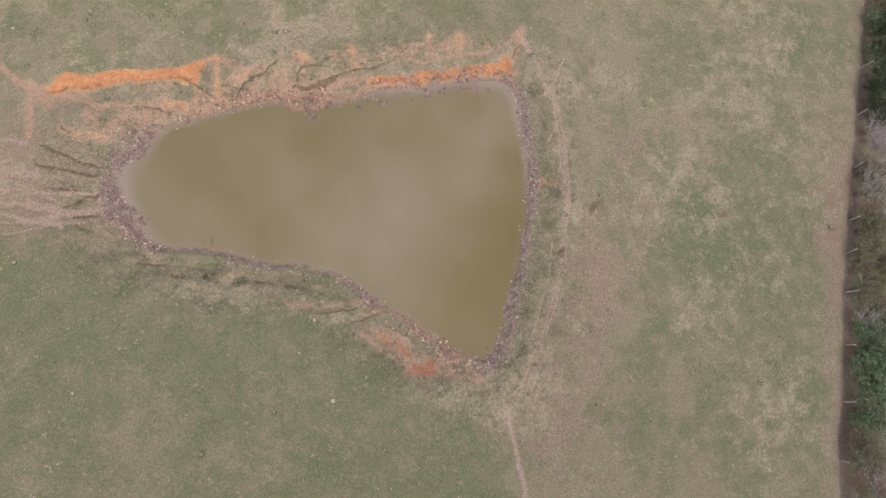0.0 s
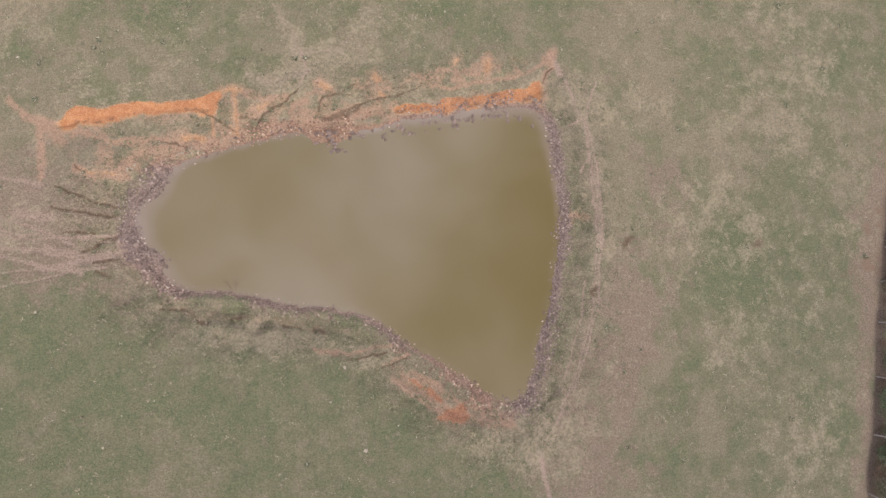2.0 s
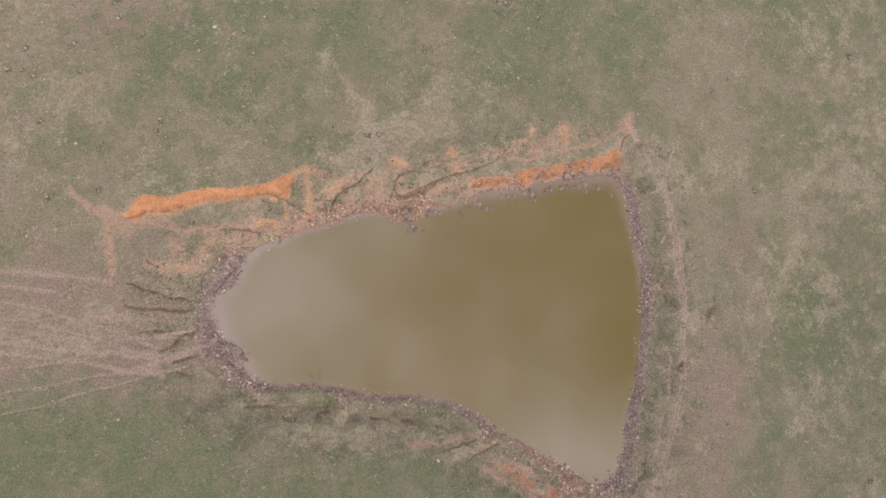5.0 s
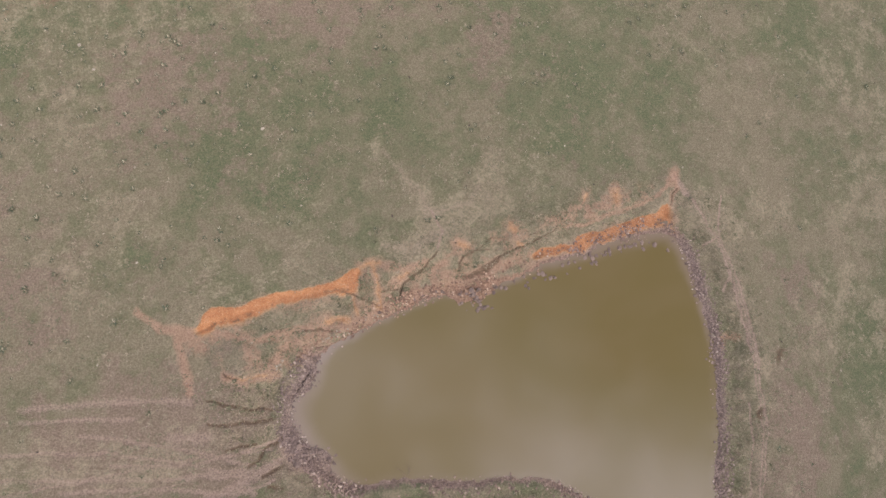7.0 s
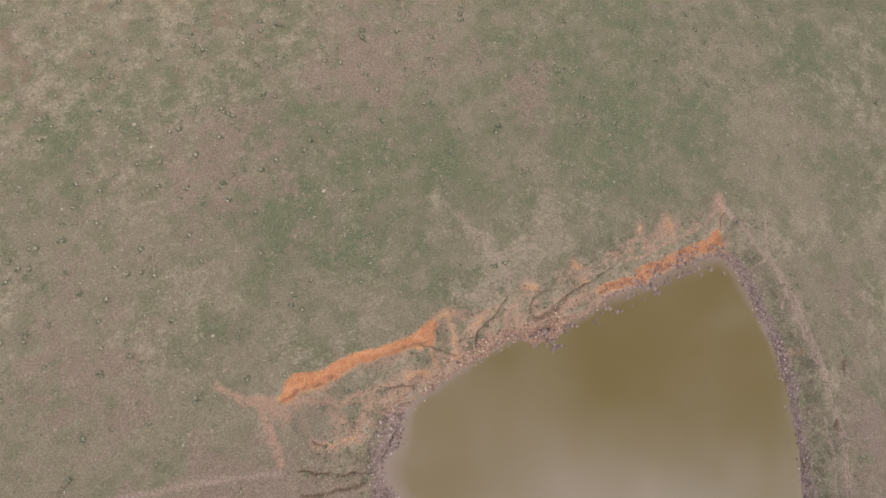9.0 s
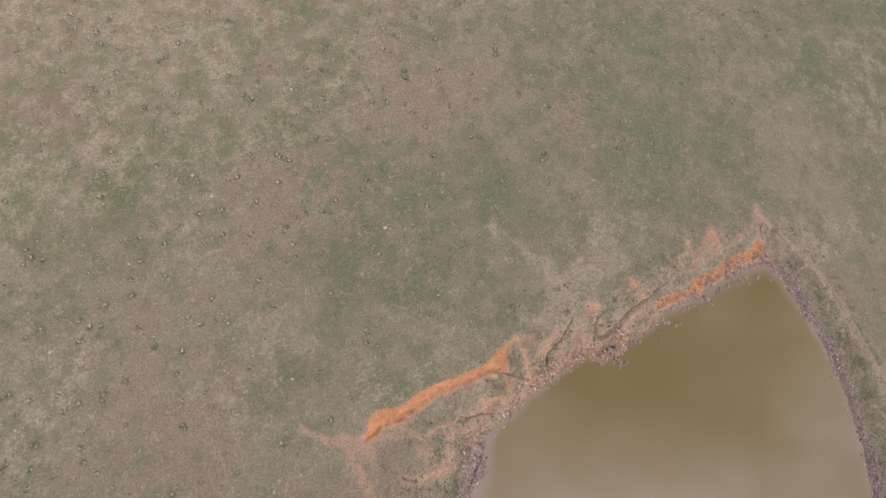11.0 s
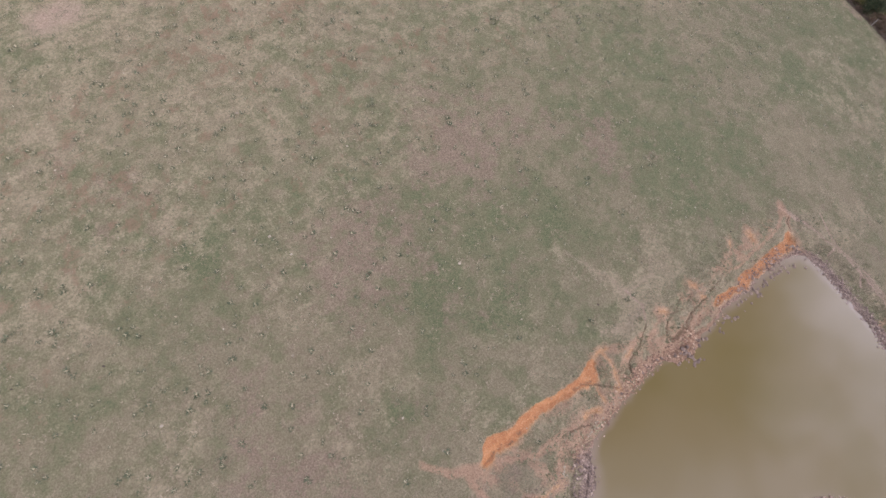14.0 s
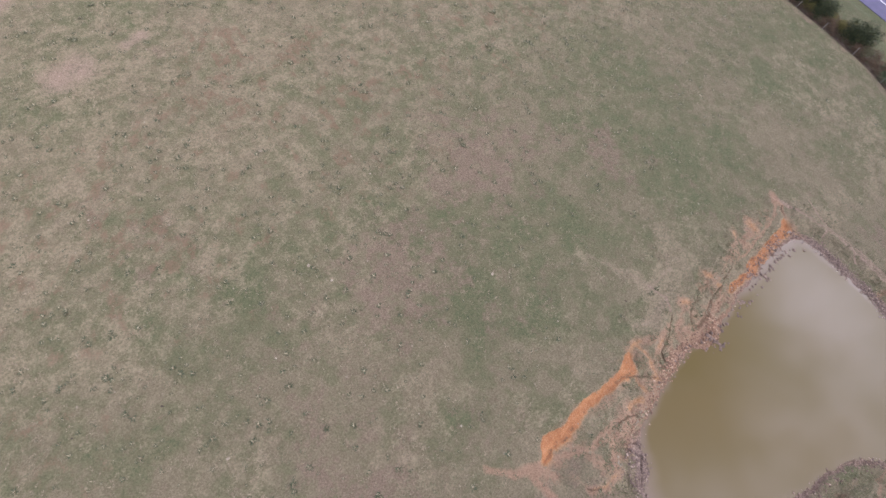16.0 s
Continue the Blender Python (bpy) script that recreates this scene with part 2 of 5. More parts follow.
FAINT = [
    (0.15, 0.4, [(-37.0, 21.3), (-36.2, 20.4), (-35.6, 19.7), (-34.7, 19.3), (-33.2, 19.1)]), (0.12, 0.4, [(-34.6, 19.2), (-34.4, 17.7), (-34.3, 16.1), (-34.1, 14.4)]), (0.12, 0.3, [(-31.8, 18.7), (-30.9, 18.3), (-30.0, 17.8), (-28.9, 17.4), (-27.7, 17.3)]),
    (0.15, 0.3, [(-34.2, 18.8), (-33.3, 18.8), (-31.8, 18.5), (-30.9, 18.1)]), (0.14, 0.3, [(-28.5, 17.2), (-26.8, 17.4), (-24.9, 17.5), (-23.8, 17.5), (-23.2, 17.9)]), (0.12, 0.3, [(-27.2, 16.3), (-25.9, 16.6), (-24.5, 16.8), (-23.9, 16.6)]),
    (0.3, 0.45, [(-24.8, 16.6), (-23.9, 16.9), (-23.0, 17.2), (-21.4, 16.9), (-19.6, 17.1)]), (0.2, 0.4, [(-31.5, 15.0), (-29.8, 14.5), (-28.0, 14.3)]), (0.35, 0.5, [(-28.4, 14.4), (-27.8, 15.4), (-27.2, 16.0)]),
    (0.2, 0.3, [(-20.6, 19.6), (-20.8, 17.2)]), (0.25, 0.35, [(-18.8, 21.1), (-18.9, 17.5)]), (0.1, 0.3, [(-18.9, 18.5), (-18.0, 18.7)]), (0.2, 0.4, [(-17.7, 19.4), (-16.8, 19.8), (-16.0, 20.1)]), (0.15, 0.4, [(-18.2, 21.0), (-16.0, 20.4), (-14.6, 20.5)])]
FAINT += [
    (0.3, 0.5, [(-11.6, 21.8), (-10.8, 21.1)]), (0.25, 0.45, [(-14.0, 19.6), (-13.0, 20.2)]), (0.25, 0.5, [(-11.6, 18.7), (-10.0, 18.9), (-8.6, 19.2)]), (0.08, 0.2, [(-2.1, 21.2), (-0.1, 21.1), (1.9, 21.2), (3.9, 21.4), (6.0, 21.9), (7.3, 22.4), (8.2, 23.0), (8.8, 23.2)]),
    (0.06, 0.22, [(-2.1, 21.6), (-1.3, 21.9), (-0.5, 22.3), (0.3, 22.9), (0.7, 23.4)]), (0.2, 0.5, [(0.4, 22.1), (0.8, 21.5)]), (0.35, 0.6, [(3.4, 23.3), (2.9, 22.1)]), (0.2, 0.5, [(1.4, 22.2), (2.4, 22.0)]), (0.15, 0.5, [(-6.8, 21.9), (-6.4, 20.4)]),
    (0.15, 0.3, [(9.0, 23.3), (9.0, 22.6), (8.3, 21.9), (8.0, 21.1)]), (0.3, 0.5, [(8.6, 23.2), (9.4, 23.8)]), (0.12, 0.45, [(9.4, 9.0), (10.0, 8.9), (10.7, 8.5)]), (0.1, 0.4, [(9.2, 8.0), (9.6, 8.6)]),
    (0.3, 0.4, [(-5.0, 19.3), (-2.0, 19.1)]), (0.25, 0.4, [(5.4, 19.5), (7.4, 19.6), (7.9, 18.6)])]
FAINT += [
    (0.02, 0.22, [(-11.3, -1.3), (-9.9, -1.5), (-8.6, -1.4), (-7.2, -1.1)]), (0.08, 0.25, [(-13.0, -1.1), (-11.3, -1.5)]), (0.02, 0.22, [(-7.6, -2.6), (-6.6, -2.1), (-5.8, -1.8)]), (0.1, 0.25, [(-6.2, -3.8), (-5.1, -4.4), (-4.2, -4.7)]),
    (0.08, 0.25, [(-6.7, -4.1), (-4.8, -5.8), (-3.5, -6.7)]), (0.12, 0.35, [(-1.3, -7.3), (0.1, -7.9), (2.4, -8.4)]), (0.1, 0.4, [(-5.6, -3.6), (-3.6, -4.6), (-1.6, -6.2), (0.4, -7.4)])]
# Thin washes of clay over the banks, broken up by grass.
WASH = [
    (0.6, 0.8, [(-26.6, 15.2), (-24.6, 16.3), (-21.0, 17.3), (-16.0, 18.3), (-10.0, 18.7)]), (0.4, 0.8, [(-32.6, 18.2), (-29.5, 18.0)]),
    (0.7, 1.1, [(-31.0, 16.6), (-28.5, 16.0), (-26.0, 16.6), (-23.0, 17.4), (-19.0, 18.0)]), (0.6, 1.0, [(-17.0, 18.6), (-13.0, 19.3), (-9.0, 19.6), (-5.5, 19.8)]), (0.4, 0.7, [(-20.0, 20.4), (-19.0, 19.6)]),
    (0.4, 1.0, [(-4.0, 21.6), (1.0, 22.4), (6.0, 22.6)]), (0.3, 0.8, [(-12.5, 20.8), (-9.0, 21.2), (-6.0, 21.2)]), (0.5, 0.9, [(-33.0, 18.6), (-30.0, 18.9)]),
    (0.5, 0.9, [(-7.0, -3.2), (-4.0, -5.2), (-1.0, -7.0), (2.0, -8.0)])]
RED = [(0.1, 0.28, [(-4.3, -5.0), (-3.8, -5.4), (-3.4, -5.8)]), (0.3, 0.35, [(-3.0, -7.05), (-2.1, -6.95), (-1.4, -6.8)]), (0.12, 0.3, [(-3.4, -7.1), (-2.4, -7.4), (-1.3, -7.5)]), (0.01, 0.2, [(-5.6, -4.2), (-4.7, -4.8)])]
BARE = [
    (0.05, 0.1, [(10.0, 21.6), (10.3, 20.9), (10.5, 19.9), (10.8, 19.1), (11.0, 17.9), (11.4, 17.4), (11.4, 16.0), (11.4, 14.4), (11.6, 12.4), (11.5, 10.9), (11.6, 8.9), (11.3, 6.5), (10.9, 4.1)]),
    (0.02, 0.09, [(10.9, 4.1), (10.4, 1.7), (9.9, -0.6), (9.0, -2.8), (8.0, -5.1), (7.0, -6.8), (6.1, -8.5)]),
    (0.045, 0.095, [(13.2, 20.9), (12.5, 19.8), (12.1, 18.8), (11.8, 17.9), (11.6, 17.3), (11.8, 16.0), (11.9, 14.9), (12.0, 13.4), (12.1, 11.4), (12.1, 9.9), (12.0, 7.9), (11.6, 5.5)]),
    (0.01, 0.09, [(11.6, 5.5), (11.2, 3.6), (10.8, 1.2), (9.4, -2.6), (7.8, -6.2)]), (0.01, 0.07, [(11.6, 16.8), (11.6, 14.0), (11.85, 12.0), (11.8, 9.0), (11.4, 5.0), (10.6, 1.0)]), (0.01, 0.1, [(9.8, 3.0), (9.3, 0.4), (8.2, -2.6), (7.2, -5.0)]),
    (0.03, 0.12, [(10.0, 16.9), (10.5, 17.1), (11.2, 17.3)]), (0.03, 0.2, [(11.4, 13.7), (10.9, 13.0), (10.7, 12.6)]), (0.05, 0.5, [(9.2, 23.4), (9.9, 21.8)]), (0.08, 0.25, [(4.4, -11.0), (4.7, -13.0), (5.1, -16.2), (5.3, -19.0)])]
BARE += [
    (0.1, 0.35, [(-46.1, 16.1), (-42.2, 15.5), (-38.2, 14.8), (-34.2, 13.8)]), (0.05, 0.25, [(-46.2, 15.2), (-41.1, 14.2), (-38.3, 13.6)]), (0.07, 0.2, [(-52.0, 14.0), (-44.8, 12.6), (-40.5, 11.6), (-36.6, 10.1), (-32.8, 8.3), (-29.8, 7.5)]),
    (0.07, 0.2, [(-42.3, 13.4), (-38.4, 12.0), (-33.4, 9.7), (-30.8, 8.2)]), (0.12, 0.2, [(-34.2, 7.1), (-32.9, 6.8), (-31.7, 6.5), (-30.8, 6.3)]), (0.08, 0.25, [(-44.0, 9.6), (-38.8, 8.6), (-33.7, 7.2), (-31.0, 6.5)]),
    (0.06, 0.25, [(-52.0, 12.2), (-46.4, 11.1), (-38.7, 9.2), (-34.8, 8.5), (-31.2, 7.6)]), (0.06, 0.2, [(-40.6, 10.7), (-34.7, 9.3), (-30.7, 9.3), (-28.5, 9.5)]), (0.2, 0.5, [(-36.0, 11.6), (-33.4, 11.0)]), (0.1, 0.3, [(-31.1, 7.5), (-28.8, 7.9)])]
DRY = [
    (0.15, 0.7, [(-15.9, 31.2), (-14.8, 28.1), (-13.7, 25.9), (-12.8, 23.3), (-13.3, 21.7)]), (0.2, 0.8, [(-13.5, 24.7), (-12.1, 24.4), (-10.1, 24.6)]), (0.2, 0.9, [(-8.8, 26.1), (-7.3, 23.9), (-6.0, 23.4)]), (0.3, 1.2, [(-18.0, 22.4), (-15.5, 22.0), (-12.0, 23.0)]),
    (2.2, 3.2, [(4.0, -9.6), (2.2, -9.2), (5.6, -9.0)]), (0.8, 1.6, [(2.0, -9.4), (4.6, -11.0), (6.6, -10.0)]), (0.9, 2.2, [(-12.6, 24.0), (-10.2, 24.7), (-8.3, 25.0)]), (0.3, 1.0, [(1.3, -8.8), (3.0, -10.4), (4.2, -12.2)]), (0.3, 1.0, [(-0.2, -10.0), (3.9, -9.1)]), (0.2, 0.8, [(5.4, -8.6), (7.6, -9.6)]),
    (0.3, 3.0, [(-36.0, 10.5), (-48.0, 11.0)]), (0.3, 0.8, [(-25.3, 3.5), (-22.8, 3.5)]), (0.3, 0.7, [(-18.0, 1.0), (-13.0, -0.4)]),
    (1.2, 2.0, [(11.5, 20.0), (13.4, 18.0)]), (0.4, 1.4, [(11.6, 17.0), (11.8, 8.0), (11.0, 4.0), (7.6, -3.0), (6.0, -7.5)]), (0.6, 1.2, [(-22.0, 1.0), (-10.0, -1.0), (-7.0, -3.6)])]
# Muddy rills, and dark strokes that paint in shadow below small ledges.
RILL_SHADE = [
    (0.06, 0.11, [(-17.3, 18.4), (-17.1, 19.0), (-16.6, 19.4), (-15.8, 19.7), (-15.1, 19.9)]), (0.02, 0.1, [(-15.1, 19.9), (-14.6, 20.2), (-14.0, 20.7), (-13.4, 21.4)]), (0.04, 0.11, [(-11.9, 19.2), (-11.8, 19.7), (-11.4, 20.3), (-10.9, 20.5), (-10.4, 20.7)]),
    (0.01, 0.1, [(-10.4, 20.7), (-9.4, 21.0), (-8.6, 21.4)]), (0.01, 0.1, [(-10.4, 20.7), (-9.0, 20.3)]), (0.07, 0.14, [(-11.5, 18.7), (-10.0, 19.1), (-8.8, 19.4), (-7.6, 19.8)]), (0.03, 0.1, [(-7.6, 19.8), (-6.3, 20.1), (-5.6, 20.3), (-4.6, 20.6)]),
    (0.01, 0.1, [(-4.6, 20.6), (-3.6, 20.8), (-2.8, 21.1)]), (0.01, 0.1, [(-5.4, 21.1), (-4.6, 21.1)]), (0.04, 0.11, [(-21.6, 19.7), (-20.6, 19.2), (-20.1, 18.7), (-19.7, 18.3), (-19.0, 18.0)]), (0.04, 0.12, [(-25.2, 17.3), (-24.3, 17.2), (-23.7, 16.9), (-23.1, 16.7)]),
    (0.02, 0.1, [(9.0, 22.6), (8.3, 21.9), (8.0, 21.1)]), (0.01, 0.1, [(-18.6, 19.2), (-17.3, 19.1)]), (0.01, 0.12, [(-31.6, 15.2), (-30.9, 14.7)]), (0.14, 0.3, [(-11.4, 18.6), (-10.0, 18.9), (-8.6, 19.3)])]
RILL_SHADE += [
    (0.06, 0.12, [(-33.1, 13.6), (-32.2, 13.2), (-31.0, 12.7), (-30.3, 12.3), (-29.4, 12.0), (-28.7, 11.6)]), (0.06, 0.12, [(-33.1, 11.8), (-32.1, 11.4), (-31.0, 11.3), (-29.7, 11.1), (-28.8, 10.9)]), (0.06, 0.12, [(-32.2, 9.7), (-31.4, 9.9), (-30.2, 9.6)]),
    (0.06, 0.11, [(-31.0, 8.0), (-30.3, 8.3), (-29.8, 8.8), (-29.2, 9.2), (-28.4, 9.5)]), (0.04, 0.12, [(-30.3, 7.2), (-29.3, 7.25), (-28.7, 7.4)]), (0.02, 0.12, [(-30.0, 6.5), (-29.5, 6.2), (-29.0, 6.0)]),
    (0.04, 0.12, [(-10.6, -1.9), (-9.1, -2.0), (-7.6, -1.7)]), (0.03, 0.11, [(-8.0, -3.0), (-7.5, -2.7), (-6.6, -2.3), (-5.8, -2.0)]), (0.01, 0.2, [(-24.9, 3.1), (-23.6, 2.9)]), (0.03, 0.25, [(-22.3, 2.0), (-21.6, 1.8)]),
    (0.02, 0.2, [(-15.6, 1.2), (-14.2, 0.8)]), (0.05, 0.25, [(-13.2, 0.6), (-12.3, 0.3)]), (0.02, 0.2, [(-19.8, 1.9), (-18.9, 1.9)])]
RILL_SHADE += [(0.02, 0.6, [(13.7, 5.7), (14.5, 6.4)]), (0.02, 0.5, [(27.4, 5.4), (28.1, 5.7)]), (0.1, 0.3, [(10.4, 1.8), (10.7, 2.2)])]
LUSH = [(25.4, 3.8, 2), (20.8, 1.6, 2.2), (26.9, 2.1, 2), (18.8, 12.9, 1.6), (24.6, 8.6, 1.5), (-1.2, 28.2, 3.5), (-35.8, 24.8, 1.8), (-24.1, 27.5, 2), (-17.8, 22.3, 1.6), (-30.3, 9.1, 1.3),
        (17.1, -5.9, 2.2), (15.1, -11.7, 3), (-22.4, 36.3, 5), (-14.5, 34.8, 4), (-42.2, 17.5, 1.6), (-2.1, 41.1, 5), (-28.6, 32.9, 3.5), (27.5, 34.3, 4)]
LUSH += [(-16.0, 2.2, 1.2), (-9.6, 0.8, 1.0), (-21.0, 3.0, 1.0), (-31.2, 9.8, 1.2), (-32.6, 13.1, 1.0), (26.0, 4.9, 3), (-35.7, 25.4, 2), (7.3, 46.6, 6), (-44.7, 47.4, 2.5), (-53.4, 48.5, 2.5), (-29.9, 43.8, 3), (-38.5, 82.7, 6), (-50.0, 78.0, 5), (31.0, -10.0, 4), (38.0, 20.0, 4), (2.0, 33.0, 6), (-58.0, 38.0, 2.5), (10.0, 30.0, 5)]
PALE = [(25.3, 12.2, 2), (20.0, 7.7, 2.5), (27.0, 6.8, 2), (23.2, 9.7, 2.2), (23.6, -2.7, 2.4), (10.3, -4.2, 1.5), (-25.0, 25.9, 1.8), (-8.7, 26.9, 1.6), (-30.0, 23.0, 2), (-37.2, 28.3, 2.5), (-26.3, 29.2, 1.5),
        (35.3, 22.1, 2.5), (31.5, 16.2, 3), (31.8, 30.7, 3), (34.6, 36.1, 3), (29.2, 19.9, 2.5), (-23.5, 25.5, 2), (-41.3, 27.0, 3), (-42.8, 24.1, 3)]
PALE += [(-33.9, 62.7, 4), (-49.1, 65.6, 4), (-31.5, 47.0, 3), (-33.0, 27.0, 1.8), (-25.1, 26.9, 1.6), (-50.5, 32.8, 3), (-55.5, 29.5, 3), (-40.1, 36.8, 2), (-47.2, 78.2, 3), (-17.7, 66.3, 4), (-29.6, 71.1, 4), (-58.4, 59.9, 4),
         (-58.2, 47.1, 3), (-40.1, 63.6, 3), (-12.2, 24.4, 2.2), (4.0, -9.8, 3.2), (28.0, -14.0, 4), (18.0, 20.0, 3)]
PINK = [(13.5, 1.2, 3), (12.5, -2.5, 3), (11.1, -6.1, 3), (19.1, 10.8, 3), (10.0, -14.0, 3), (39.0, 7.3, 2), (38.3, 2.7, 2.5), (-48.0, 54.4, 4), (-51.3, 62.4, 4), (-47.2, 77.6, 3.5), (-39.2, 77.0, 2),
        (-18.0, 46.0, 7), (-5.0, 38.0, 3), (-36.0, 12.0, 3), (-42.0, 10.0, 4), (-46.0, 26.0, 5), (-33.0, 40.0, 5)]
RUST = [(-36.6, 64.6, 3), (-39.0, 68.3, 3), (-25.4, 69.7, 3), (-24.7, 59.3, 2), (-58.3, 64.1, 2.5), (-51.3, 58.0, 3), (-32.0, 73.0, 4), (40.2, 7.4, 1.6), (39.6, 5.0, 1.9), (38.9, 2.4, 1.5), (-48.0, 52.0, 2)]
BARE += [(1.6, 1.4, [(-48.6, 77.6), (-45.8, 78.4)]), (0.5, 0.8, [(-40.6, 79.0), (-38.6, 79.4)]), (0.5, 1.6, [(-52.0, 90.0), (-49.0, 92.0)]), (0.02, 0.16, [(-13.3, 21.5), (-12.7, 22.8), (-13.1, 24.6)]), (0.25, 0.5, [(-28.3, 8.9), (-27.9, 7.6), (-27.2, 6.9)]), (0.15, 0.5, [(-29.5, 7.6), (-32.5, 7.0)])]
# Faint cattle trails in the dry grass.
TRAILS = [(0.35, 0.55, [(10.4, 20.6), (11.2, 17.4), (11.7, 13.0), (11.9, 9.0), (11.4, 5.5), (10.6, 2.0), (8.8, -3.0)]), (0.1, 0.45, [(-13.1, 24.6), (-13.7, 25.9), (-14.8, 28.1), (-15.6, 30.6)]), (0.1, 0.5, [(-13.3, 24.6), (-12.1, 24.4), (-10.1, 24.6), (-8.4, 25.8)]), (0.2, 0.7, [(-17.6, 22.4), (-15.4, 22.0), (-13.2, 22.4)])]
fan = random.Random(77)
for k in range(4):
    y0, y1 = 6.6 + 0.85 * k + fan.uniform(-0.3, 0.3), 4.5 + 1.7 * k + fan.uniform(-1.0, 1.0)
    BARE.append((0.02, 0.16, [(-28.5 - fan.uniform(0, 4), y0), (-34.0, y0 * 0.65 + y1 * 0.35 + fan.uniform(-0.4, 0.4)), (-40.0, y0 * 0.35 + y1 * 0.65), (-50.0, y1)]))


def stain(x, y):
    """Where clay washed off the banks colours mud and stones."""
    north = ease(y, 14.5, 16.5) * ease(x, -29, -26) * (1 - ease(x, -7, 0)) + 0.35 * ease(y, 17, 19) * ease(x, -2, 2)
    south = (0.25 * (1 - ease(y + 0.25 * x, -1, 2)) + 0.5 * (1 - ease(y, -2.5, -0.5)) * ease(x, -9, -6)) * (1 - ease(x, 1, 4))
    return np.clip((north + south) * (0.6 + 0.8 * rough(x, y, 1.8, 201, 3)), 0, 1)


def strokes(x, y, what, wobble=0.3, seed=3):
    """How strongly a set of strokes covers points, 0..1, with ragged and fading edges."""
    x, y = np.asarray(x, float), np.asarray(y, float)
    nearby, any_near = [], np.zeros(np.shape(x), bool)
    for half, soft, line in what:
        xs, ys, far = [p[0] for p in line], [p[1] for p in line], half + 2 * soft + 2.0 * wobble + 0.6
        near = (x > min(xs) - far) & (x < max(xs) + far) & (y > min(ys) - far) & (y < max(ys) + far)
        nearby.append(near)
        any_near |= near
    cover = np.zeros(np.shape(x))
    ux, uy, swell = x.copy(), y.copy(), np.ones(np.shape(x))
    px, py = x[any_near], y[any_near]
    if not len(px):
        return cover
    ux[any_near] += (rough(px, py, 1.4, seed, 4) - 0.5) * 2.8 * wobble
    uy[any_near] += (rough(px, py, 1.4, seed + 9, 4) - 0.5) * 2.8 * wobble
    swell[any_near] = 0.35 + 1.3 * rough(px, py, 1.6, seed + 20, 3)
    for (half, soft, line), near in zip(what, nearby):
        if near.any():
            d = off_line(ux[near], uy[near], line)
            one = (1 - ease(d, 0.45 * half * swell[near] - 0.25 * soft, half * swell[near] + 1.25 * soft)) * np.clip(0.45 + 0.75 * swell[near], 0, 1)
            cover[near] = np.maximum(cover[near], one)
    return cover


def cut_banks(x, y):
    """The drop at the cut banks, and how much of each soil they lay bare."""
    x, y = np.asarray(x, float), np.asarray(y, float)
    drop = np.zeros(np.shape(x))
    soil = {k: np.zeros(np.shape(x)) for k in ("clay", "faint", "red", "bank", "toe")}
    near = (x > -36) & (x < 12) & (y > -11) & (y < 26)
    px, py = x[near], y[near]
    if not len(px):
        return drop, soil
    wx = px + (rough(px, py, 1.3, 101, 3) - 0.5) * 0.4
    wy = py + (rough(px, py, 0.9, 102, 4) - 0.5) * 0.45
    fray = 0.6 + 0.8 * rough(px, py, 0.8, 103, 4)
    total = np.zeros(len(px))
    for kind, deep, side, line in SCARPS:
        xs, ys, ws = np.array(line).T
        s = (wy - np.interp(wx, xs, ys)) * side
        w = np.interp(wx, xs, ws)
        ends = ease(wx, xs[0] - 0.3, xs[0] + 0.8) * (1 - ease(wx, xs[-1] - 0.8, xs[-1] + 0.3))
        total += deep * ease(s, -0.05, 0.8 * w) * (1 - ease(s, 2.0, 4.5)) * ends
        seen = ease(s, -0.16, 0.1) * (1 - ease(s, 0.85 * w * fray, 1.4 * w * fray + 0.3)) * ends
        if kind in ("clay", "red"):
            toe = np.exp(-((s - 0.95 * w * fray) / 0.22) ** 2) * ends * ease(rough(px, py, 0.9, 104, 3), 0.4, 0.62)
            soil["toe"][near] = np.maximum(soil["toe"][near], toe)
        own = soil[kind][near]
        soil[kind][near] = np.maximum(own, seen)
    drop[near] = total
    return drop, soil


def patches(x, y, what, seed):
    """Soft blots of a radius round given places, with warped outlines."""
    ux = x + (rough(x, y, 5.0, seed, 4) - 0.5) * 7.0
    uy = y + (rough(x, y, 5.0, seed + 9, 4) - 0.5) * 7.0
    cover = np.zeros(np.shape(x))
    for px, py, r in what:
        cover = np.maximum(cover, np.exp(-((ux - px) ** 2 + (uy - py) ** 2) / (r * r)))
    return cover


def shore(x, y):
    """The distance from the pond's edge, negative on the water; 9 where it is far."""
    d = np.full(np.shape(x), 9.0)
    near = (x > -36) & (x < 17) & (y > -15) & (y < 27)
    px, py = x[near], y[near]
    if len(px):
        ring = POND + POND[:1]
        dist, odd = off_line(px, py, ring), np.zeros(len(px), bool)
        for (ax, ay), (bx, by) in zip(ring[:-1], ring[1:]):
            if ay != by:
                odd ^= ((ay > py) != (by > py)) & (px < (bx - ax) * (py - ay) / (by - ay) + ax)
        d[near] = np.minimum(np.where(odd, -dist, dist) + (rough(px, py, 1.3, 21, 3) - 0.5) * 0.7, 9.0)
    return d


